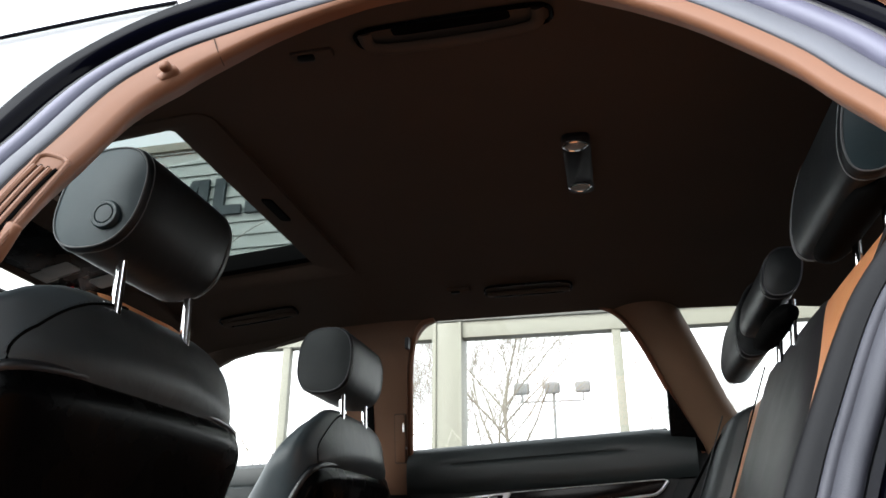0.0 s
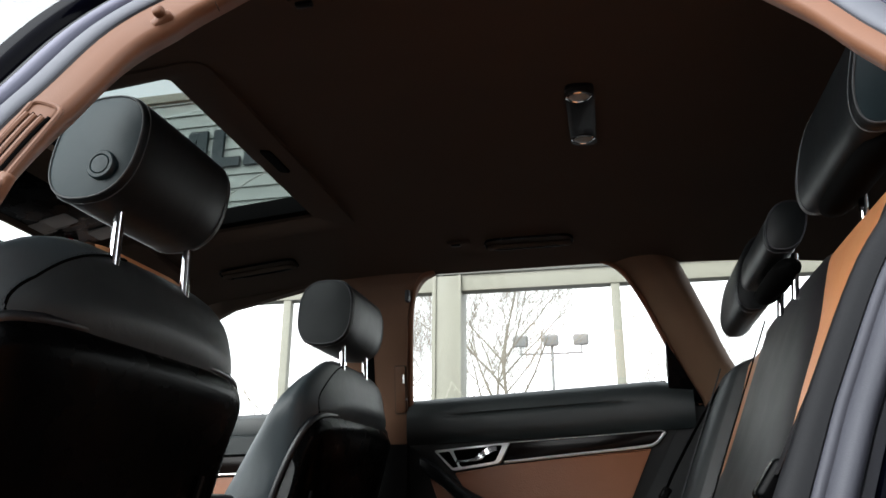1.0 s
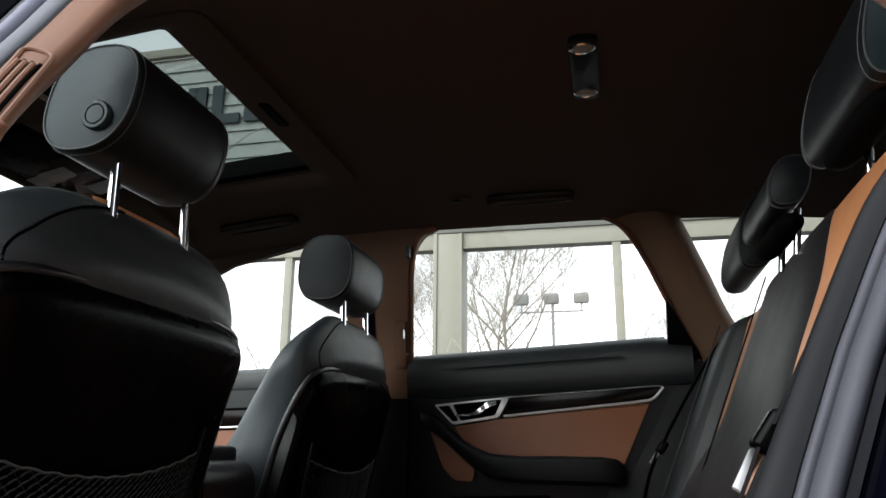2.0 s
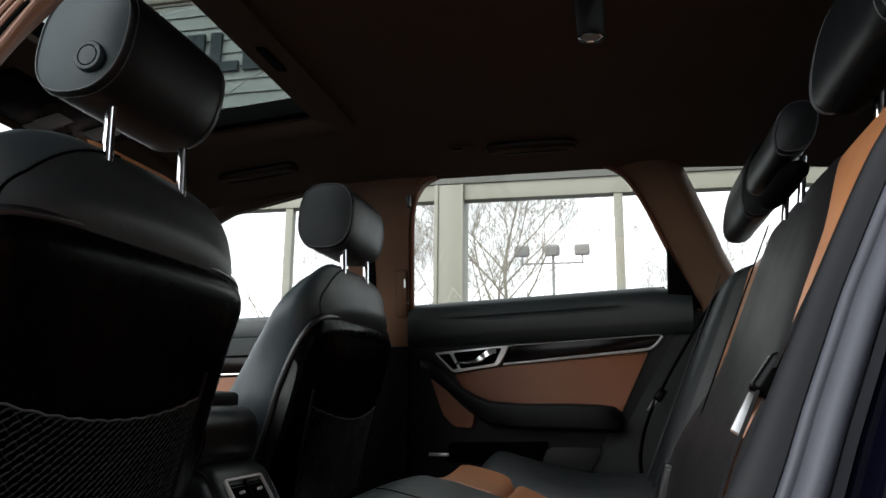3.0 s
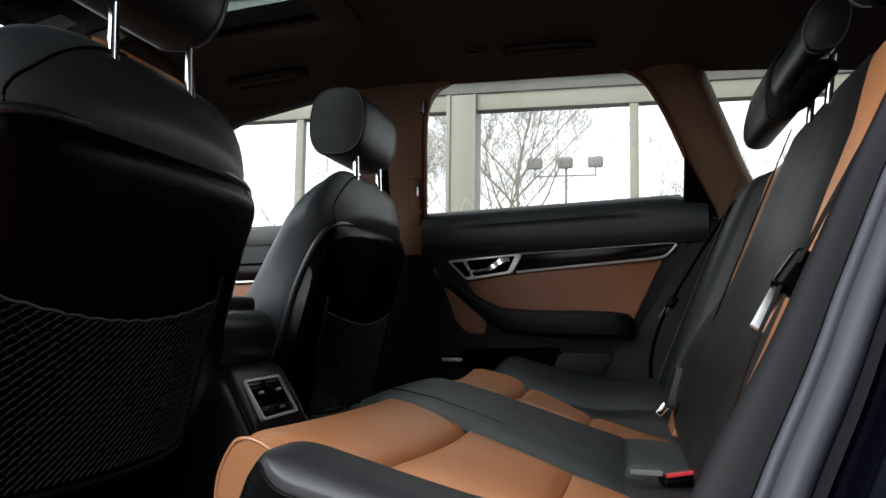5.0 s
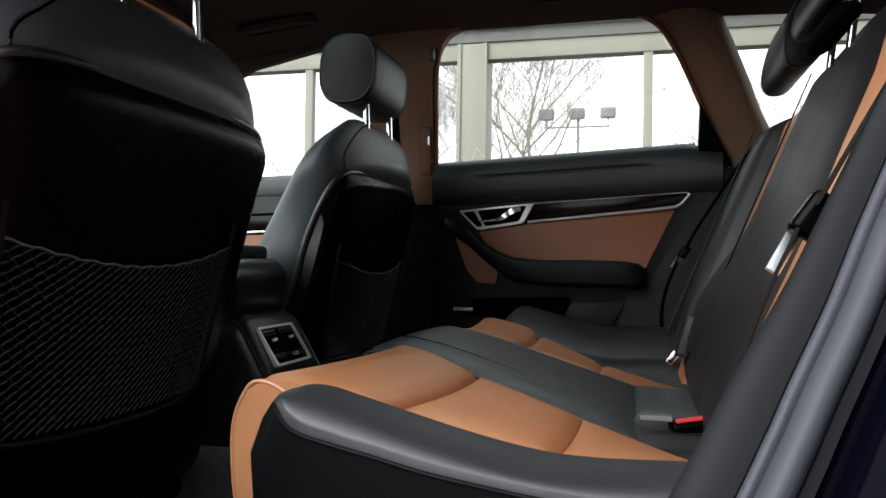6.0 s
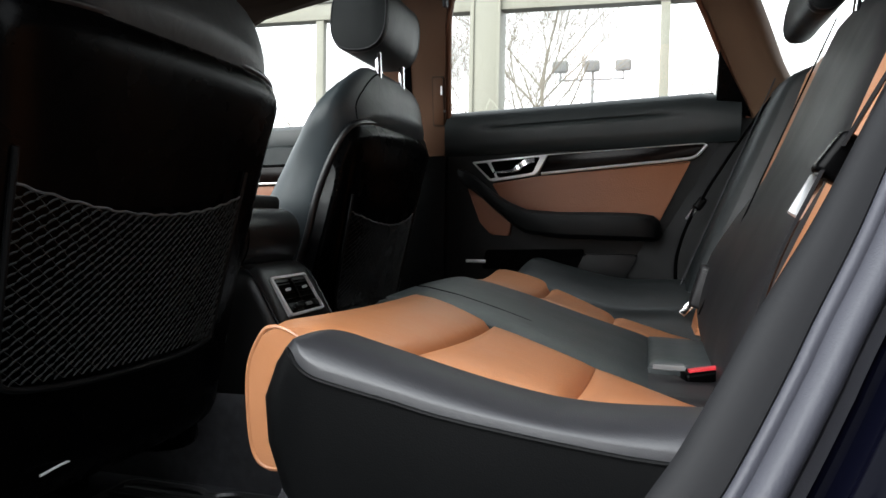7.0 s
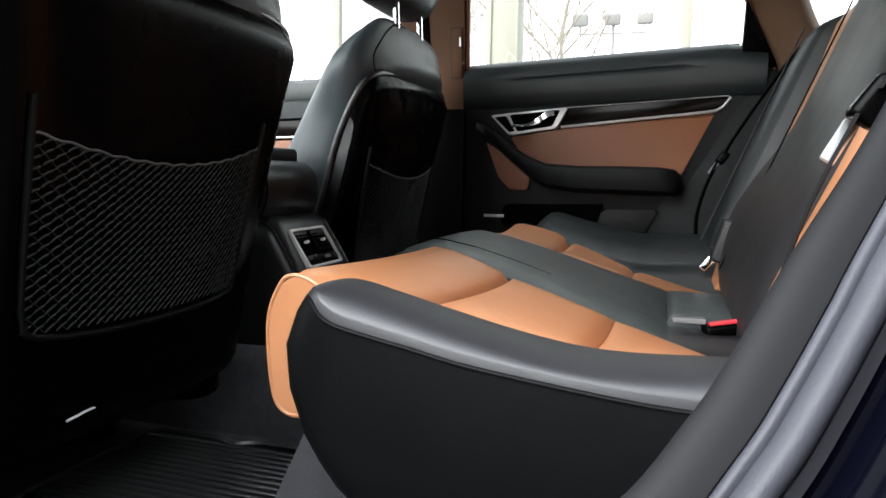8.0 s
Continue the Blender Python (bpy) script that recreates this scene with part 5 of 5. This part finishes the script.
part("thumb_wheel", block((0.004, 0.018, 0.006), VENT @ pose(0.006, 0.014, -0.0225), 0.001), M_GREY, vent)
part("armrest_lid", block((0.34, 0.205, 0.030), pose(-0.278, 0.0, 0.770, 0, 2), 0.013, 4), M_BLACK, console, "black leather armrest lid")
arm_o = rounded([(-0.42, 0.655), (-0.088, 0.655), (-0.066, 0.69), (-0.066, 0.735), (-0.092, 0.758), (-0.42, 0.754)], 0.028, 6)
rows = []
for y, k in ((-1.0, 0.0), (-0.985, 0.5), (-0.94, 0.86), (-0.87, 1.0), (0.0, 1.0), (0.87, 1.0), (0.94, 0.86), (0.985, 0.5), (1.0, 0.0)):
    g = 0.014 * (1 - k)
    rows.append([(x - g, y * 0.100, min(max(z, 0.655 + g), 0.758 - g)) for x, z in arm_o])
part("armrest_body", skin(rows, close_v=True, caps=True), M_CONSOLE, console, "black leather armrest")
part("armrest_seam", tube([(x + 0.0006, -0.083, z) for x, z in arm_o[4:36]], 0.0014, 6), M_DARK, console)
for s in (-1, 1):
    # rods added along the console corners to draw their highlight
    part("edge_highlight", tube(spline([(-0.30, s * 0.088, 0.645), (-0.10, s * 0.0925, 0.6625), (-0.064, s * 0.0925, 0.660), (-0.044, s * 0.0925, 0.640), (-0.010, s * 0.0925, 0.583), (0.002, s * 0.0925, 0.560), (0.0055, s * 0.0915, 0.52), (0.004, s * 0.090, 0.48)], 50), 0.0026, 8), M_GLOSS, console, "glossy black rod added for the console's highlight")
part("armrest_hinge", block((0.20, 0.13, 0.05), pose(-0.22, 0, 0.665), 0.01), M_SHELL, console)

# ---- floor mat ----
mat_outline = rounded([(-0.222, -0.56), (-0.222, -0.150), (-0.10, -0.152), (-0.075, -0.172), (-0.045, -0.152), (0.16, -0.150), (0.16, -0.56)], 0.022, 5)
mat = thing("floor_mat", (-0.03, -0.35, 0.333), "black ribbed rubber mat on the carpet", "floor mat")
part("mat_base", plate(mat_outline, lambda u, v, d: (u, v, 0.337 - 0.005 * d), 0.002), M_PLASTIC, mat)
part("mat_rim", tube([(x, y, 0.339) for x, y in mat_outline + mat_outline[:1]], 0.005, 6), M_RUBBERMAT, mat)
for k in range(25):
    y = -0.545 + 0.0150 * k
    part("rib", block((0.365, 0.0070, 0.008), pose(-0.031, y, 0.340, 0, 0, -2), 0.002, 1), M_RUBBERMAT, mat)
riser = part("bench_riser", plate(rounded([(-0.56, 0.27), (0.60, 0.27), (0.60, 0.53), (-0.56, 0.53)], 0.03), lambda u, v, d: (0.285 - 0.10 * (v - 0.3) + 0.03 * d, u, v), 0.01), M_CARPET)
tagged(riser, "grey carpeted riser below the bench", "floor", kind="structure")
kick = part("sill_carpet", skin([[(0.262 - 0.11 * q + u, -0.572 - 0.025 * q - 0.02 * math.sin(u * 6), 0.560 - 0.26 * q) for q in [k / 8 for k in range(9)]] for u in [0.03 * k for k in range(20)]]), M_FELT)
tagged(kick, "grey felt carpet beside the door sill", "floor", kind="structure")

# ---- roof fittings ----
lamp = thing("dome_lamp", (0.51, 0.0, 1.385), "dark rear reading lamp with two round lenses", "ceiling lamp")
part("lamp_housing", plate(rounded([(0.492, -0.112), (0.537, -0.112), (0.537, 0.095), (0.492, 0.095)], 0.015), lambda u, v, d: (u, v, liner(u, v) - 0.007 + 0.010 * d), 0.003), M_PLASTIC, lamp)
for y in (-0.086, 0.064):
    prof = [(0.0205, 0.0), (0.0205, -0.004), (0.018, -0.0055), (0.0165, -0.004)]
    part("lens_ring", skin([[(0.513 + r * math.cos(2 * math.pi * k / 24), y + 0.8 * r * math.sin(2 * math.pi * k / 24), liner(0.51, y) - 0.007 + h) for k in range(24)] for r, h in prof], close_v=True), M_CHROME, lamp, "chrome ring")
    prof = [(0.0168, -0.003), (0.014, -0.0055), (0.008, -0.0075), (0.001, -0.008)]
    part("lens", skin([[(0.513 + r * math.cos(2 * math.pi * k / 24), y + 0.8 * r * math.sin(2 * math.pi * k / 24), liner(0.51, y) - 0.007 + h) for k in range(24)] for r, h in prof], close_v=True, caps=True), M_LAMP, lamp, "clear round lens")
part("lamp_switch", plate(rounded([(0.499, -0.025), (0.53, -0.025), (0.53, 0.025), (0.499, 0.025)], 0.004), lambda u, v, d: (u, v, liner(u, v) - 0.0085 + 0.003 * d), 0.001), M_PLASTIC, lamp)


def grab_handle(x0, x1, s, label):
    h = thing("grab_handle", ((x0 + x1) / 2, s * 0.49, 1.34), label, "grab handle", "roof grab handles")
    def at(u, v, drop):
        y = (0.470 if s > 0 else 0.425) + 0.042 * v
        return (x0 + (x1 - x0) * u, s * y, liner(x0 + (x1 - x0) * u, y) - drop)
    o = [(u, v) for u, v in rounded([(0.0, 0.15), (0.08, -0.05), (0.92, -0.05), (1.0, 0.15), (1.0, 0.85), (0.92, 1.05), (0.08, 1.05), (0.0, 0.85)], 0.2, 3)]
    part("cup", plate(o, lambda u, v, d: at(u, v, 0.0035 - 0.006 * d), 0.0), M_LINER, h)
    part("cup_rim", tube([at(u, v, 0.004) for u, v in o + o[:1]], 0.0028, 6), M_SHELL, h)
    # near black plate for the shade in the finger recess
    part("cup_recess", plate(rounded([(0.2, 0.50), (0.8, 0.50), (0.8, 0.95), (0.2, 0.95)], 0.1, 3), lambda u, v, d: at(u, v, 0.005 - 0.002 * d), 0.0), M_DARK, h)
    bar = [at(0.06, 0.90, 0.004), at(0.06, 0.55, 0.010), at(0.11, 0.30, 0.014), at(0.3, 0.22, 0.016), at(0.7, 0.22, 0.016), at(0.89, 0.30, 0.014), at(0.94, 0.55, 0.010), at(0.94, 0.90, 0.004)]
    part("handle_bar", tube(spline(bar, 36), 0.0085, 10, 0.7, up=(0, 0, 1)), M_LINER, h)
    return h


grab_handle(0.268, 0.468, 1, "brown folding grab handle over the closed rear door")
grab_handle(-0.405, -0.205, 1, "brown folding grab handle over the closed front door")
grab_handle(0.272, 0.505, -1, "brown folding grab handle over the open doorway")
for s in (-1, 1):
    clip = thing("liner_clip", (0.207, s * 0.48, 1.335), "small brown plastic clip in the headliner", "clip", "headliner clips")
    part("clip_body", block((0.055, 0.016, 0.008), Matrix.Translation((0.207, s * 0.475 + (s < 0) * 0.045, liner(0.207, 0.475 - (s < 0) * 0.045) - 0.002)), 0.003), M_LINER, clip)
    part("clip_tab", block((0.022, 0.010, 0.008), Matrix.Translation((0.200, s * 0.475 + (s < 0) * 0.045, liner(0.207, 0.475 - (s < 0) * 0.045) - 0.007)), 0.003), M_PLASTIC, clip)

over = thing("overhead_console", (-0.57, 0.1, 1.32), "dark overhead console with grey switches and lamps", "console")
def over_at(u, v, drop):
    return (u, v, liner(u, v) - drop)
part("console_cover", plate(rounded([(-0.61, -0.10), (-0.46, -0.10), (-0.46, 0.20), (-0.61, 0.20)], 0.03), lambda u, v, d: over_at(u, v, 0.012 - 0.014 * d), 0.005), M_SHELL, over)
for a, b, c, e, m, nm in ((-0.575, -0.515, 0.055, 0.10, M_STEEL, "switch_plate"), (-0.605, -0.57, 0.06, 0.11, M_STEEL, "switch"), (-0.60, -0.575, 0.155, 0.163, M_RED, "indicator"), (-0.535, -0.475, 0.15, 0.195, M_STEEL, "lamp_plate"), (-0.59, -0.54, 0.10, 0.106, M_GREY, "trim_line")):
    part(nm, plate(rounded([(a, c), (b, c), (b, e), (a, e)], 0.006), lambda u, v, d: over_at(u, v, 0.016 - 0.006 * d), 0.001), m, over)
for x, y in ((-0.60, 0.150), (-0.583, 0.170)):
    part("knob", skin([[(x + r * math.cos(2 * math.pi * k / 16), y + r * math.sin(2 * math.pi * k / 16), liner(x, y) - h) for k in range(16)] for r, h in ((0.012, 0.012), (0.012, 0.022), (0.009, 0.025), (0.001, 0.025))], close_v=True, caps=True), M_SILVER, over)


def sun_visor(y0, y1):
    visor = thing("sun_visor", (-0.54, (y0 + y1) / 2, 1.31), "brown fabric sun visor folded up against the headliner", "sun visor", "sun visors")
    o = rounded([(-0.632, y0), (-0.475, y0), (-0.475, y1), (-0.632, y1)], 0.03, 5)
    part("visor_panel", plate(o, lambda u, v, d: (u, v, liner(u, v) - 0.022 + 0.016 * d), 0.006, 3), M_LINER, visor)
    part("mirror_cover", plate(rounded([(-0.60, (y0 + y1) / 2 - 0.07), (-0.515, (y0 + y1) / 2 - 0.07), (-0.515, (y0 + y1) / 2 + 0.07), (-0.60, (y0 + y1) / 2 + 0.07)], 0.01), lambda u, v, d: (u, v, liner(u, v) - 0.0245 + 0.004 * d), 0.001), M_LINER, visor)
    part("hinge_rod", tube([(-0.625, y0 - 0.02, liner(-0.625, y0) - 0.012), (-0.625, y1 + 0.02, liner(-0.625, y1) - 0.012)], 0.005, 8), M_PLASTIC, visor)


sun_visor(-0.47, -0.125)
sun_visor(0.235, 0.50)
mirror = thing("rear_view_mirror", (-0.70, 0.09, 1.24), "black rear view mirror below the windscreen header", "mirror")
part("mirror_shell", block((0.035, 0.24, 0.065), pose(-0.745, 0.09, 1.268, 0, 8, 0), 0.015, 4), M_SHELL, mirror)
part("mirror_stem", tube([(-0.755, 0.07, 1.28), (-0.72, 0.05, 1.31)], 0.012, 8), M_SHELL, mirror)


# ---- outdoors ----
ground = part("ground", plate([(-400, -400), (400, -400), (400, 400), (-400, 400)], lambda u, v, d: (u, v, -0.4 * d), 0), M_ASPHALT, smooth=False)
tagged(ground, "grey asphalt forecourt reaching the horizon", "ground", kind="structure")
KX, KY = 0.53, 0.77          # camera's x and height: the facade, parallel to the car, is scaled about them
FACE = 8.0


def fx(x):
    return KX + (x - KX) * 0.695


def fz(z):
    return KY + (z - KY) * 0.695


canopy = thing("canopy", (fx(-3), FACE, 0), "pale canopy with lap siding fascia on cream columns", "canopy", kind="structure")
part("fascia_core", block((18, 0.5, fz(9.35) - fz(4.8)), Matrix.Translation((1.5, FACE + 0.32, (fz(9.35) + fz(4.8)) / 2)), 0), M_SIDING, canopy)
course = fz(0.31) - fz(0.0)
z, sid = fz(5.11), 0
while z < fz(9.2):
    bm = plate([(-9, 0), (9, 0), (9, 1), (-9, 1)], lambda u, v, d: (1.5 + u, FACE + 0.03 * v + 0.02 * d, z + course * v), 0)
    part("siding_board", bm, M_SIDING, canopy, smooth=False)
    z += course
part("fascia_cap", block((18.2, 0.64, 0.14), Matrix.Translation((1.5, FACE + 0.27, fz(9.30))), 0.01), M_CREAM, canopy)
part("gutter", block((18, 0.16, 0.085), Matrix.Translation((1.5, FACE - 0.02, 3.742)), 0.008), M_SIDING, canopy)
for k in range(36):
    part("gutter_bracket", block((0.014, 0.02, 0.09), Matrix.Translation((-5.2 + 0.29 * k, FACE - 0.105, 3.742)), 0.002, 1), M_STEEL, canopy)
part("front_beam", block((18, 0.25, 0.165), Matrix.Translation((1.5, FACE + 0.12, 3.622)), 0.01), M_BEAM, canopy)
part("gutter_board", block((18, 0.10, 0.16), Matrix.Translation((1.5, FACE + 0.06, 3.76)), 0.004), M_SIDING, canopy)
# upright band added where the pale soffit underside shows, so that it is lit
part("soffit_band", block((18, 0.20, 0.225), Matrix.Translation((1.5, FACE + 0.13, 3.438)), 0.01), M_CREAM, canopy)
for x0, x1, dy in ((-2.64, -2.09, 0.1), (-9.2, -8.7, 0.1), (5.2, 5.7, 0.1)):
    xc, w = (fx(x0) + fx(x1)) / 2, fx(x1) - fx(x0)
    col = part("column", block((w, w, 3.53), Matrix.Translation((xc, FACE + dy + w / 2 - 0.1, 1.765)), 0.015), M_CREAM, canopy)
    for u, g in ((-0.5, 0.05), (0.5, 0.035)):
        part("corner_strip", block((g, 0.03, 3.53), Matrix.Translation((xc + u * (w - g), FACE + dy - 0.108, 1.765)), 0.004), M_CREAM, col)
for xc, w in ((0.725, 0.11), (-5.61, 0.11)):
    part("post", block((w, w, 3.53), Matrix.Translation((fx(xc), FACE + 0.10, 1.765)), 0.008), M_CREAM, canopy)

# raised letters on the fascia
sign = thing("sign_letters", (fx(-7.5), FACE, fz(7.45)), "dark raised capital letters on pale siding", "sign")
LH = fz(8.355) - fz(7.46)
STROKES = {"V": [(0, 1), (0.26, 1), (0.44, 0.42), (0.62, 1), (0.88, 1), (0.56, 0), (0.32, 0)], "I": [(0, 0), (0.27, 0), (0.27, 1), (0, 1)], "L": [(0, 0), (0.74, 0), (0.74, 0.24), (0.28, 0.24), (0.28, 1), (0, 1)]}
for ch, x in (("V", -8.70), ("I", -7.96), ("L", -7.57), ("L", -6.80)):
    letter = plate(STROKES[ch], lambda u, v, d: (fx(x) + u * LH, FACE - 0.045 + 0.05 * d, fz(7.46) + v * LH), 0)
    part("letter", letter, M_LETTER, sign, smooth=False)


def bare_tree(x, y, h, seed, spread, label):
    """A leafless tree: a tapered trunk that forks into finer and finer limbs."""
    rnd = random.Random(seed)
    tree = thing("bare_tree", (x, y, 0), label, "tree", "bare trees")
    trunk_bm, twig_bm = bmesh.new(), bmesh.new()
    def limb(p, d, length, r, level):
        pts, q = [p], p.copy()
        dd = d.copy()
        n = 5
        for i in range(n):
            dd = (dd + Vector((rnd.uniform(-1, 1), rnd.uniform(-1, 1), rnd.uniform(-0.5, 0.9))) * (0.16 if level else 0.05)).normalized()
            q = q + dd * length / n
            pts.append(q.copy())
        bm = trunk_bm if level < 2 else twig_bm
        k = 6 if level < 2 else 3
        rows = []
        for i, c in enumerate(pts):
            t = (pts[min(i + 1, n)] - pts[max(i - 1, 0)]).normalized()
            a = t.cross(Vector((0.3, 1, 0.2))).normalized()
            b = t.cross(a)
            rr = r * (1 - 0.55 * i / n)
            rows.append([bm.verts.new(c + rr * (math.cos(2 * math.pi * j / k) * a + math.sin(2 * math.pi * j / k) * b)) for j in range(k)])
        for i in range(n):
            for j in range(k):
                bm.faces.new((rows[i][j], rows[i][(j + 1) % k], rows[i + 1][(j + 1) % k], rows[i + 1][j]))
        if level >= 5:
            return
        for c in range(rnd.randint(3, 5) + (level == 0) * 4):
            i = rnd.randint(2 if level else 3, n)
            side = Vector((rnd.uniform(-1, 1), rnd.uniform(-1, 1), rnd.uniform(-0.25, 0.7))).normalized()
            nd = (pts[i] - pts[i - 1]).normalized() * 0.8 + side * spread
            limb(pts[i], nd.normalized(), length * rnd.uniform(0.60, 0.85), max(0.0072, r * 0.50 * (1.05 - 0.08 * i)), level + 1)
    limb(Vector((x, y, -0.1)), Vector((0, 0, 1)), h * 0.42, h * 0.0095, 0)
    part("trunk", trunk_bm, M_BARK, tree)
    tagged(part("crown", twig_bm, M_BARK, tree, "bare fine branches"), kind="stuff")
    return tree


for x, y, h, sd, sp in ((-3.55, 30, 15, 4, 0.75), (-4.5, 30.5, 13, 52, 0.7), (-9.0, 46, 15, 5, 0.8), (-20.0, 42, 15, 8, 0.8), (3.5, 52, 13, 11, 0.8), (9.5, 48, 12, 14, 0.8), (-14.5, 50, 15, 21, 0.85), (15, 45, 11, 31, 0.8), (-6.2, 58, 16, 41, 0.85)):
    bare_tree(x, y, h, sd, sp, "leafless tree with fine bare branches beyond the forecourt")

mast = thing("lot_lamp", (-2.9, 45, 0), "grey steel mast with three floodlights", "street lamp")
part("pole", tube([(-2.9, 45, 0), (-2.9, 45, 10.2)], 0.10, 10), M_MAST, mast)
part("crossarm", tube([(-5.0, 45, 9.25), (-1.0, 45, 9.25)], 0.06, 8), M_MAST, mast)
for x in (-4.85, -2.95, -1.10):
    part("floodlight", block((0.95, 0.6, 0.72), pose(x, 44.9, 10.05, 12), 0.16, 3), M_MAST, mast)
    if x != -2.95:
        part("bracket", tube([(x, 45, 9.25), (x, 45, 9.8)], 0.05, 8), M_MAST, mast)

# ---- behind the camera ----
# unseen wall, added to keep low sky light and reflections out of the cabin
wall = part("light_block_wall", block((14.0, 0.3, 4.6), pose(7.3, -5.2, 2.3), 0.02), M_WALL)
tagged(wall, "unseen dark grey wall added to hold back sky light", "wall", kind="structure")
odoor = thing("open_door", (-0.06, -0.80, 0.35), "open dark blue rear car door with black inner trim", "car door")
SWING = Matrix.Translation((-0.07, -0.82, 0.0)) @ pose(0, 0, 0, 0, 0, -84)


def swung(u, v, d):
    return SWING @ Vector((u, -0.05 * d + 0.12 * max(0, v - 0.95), v))


part("door_panel", plate(rounded([(0.02, 0.36), (0.56, 0.36), (0.66, 0.62), (0.82, 0.92), (0.80, 0.97), (0.02, 0.95)], 0.04), lambda u, v, d: swung(u, v, d * 2.2), 0.01), M_PLASTIC, odoor)
part("outer_skin", plate(rounded([(0.0, 0.34), (0.58, 0.34), (0.68, 0.62), (0.84, 0.92), (0.82, 0.98), (0.0, 0.96)], 0.04), lambda u, v, d: swung(u, v, 2.25 + 0.4 * d), 0.01), M_PAINT, odoor)
part("window_frame", tube([swung(u, v, 1.2) for u, v in spline([(0.02, 0.95), (0.05, 1.18), (0.12, 1.30), (0.30, 1.345), (0.50, 1.33), (0.64, 1.22), (0.78, 0.97)], 30)], 0.024, 8), M_PAINT, odoor)
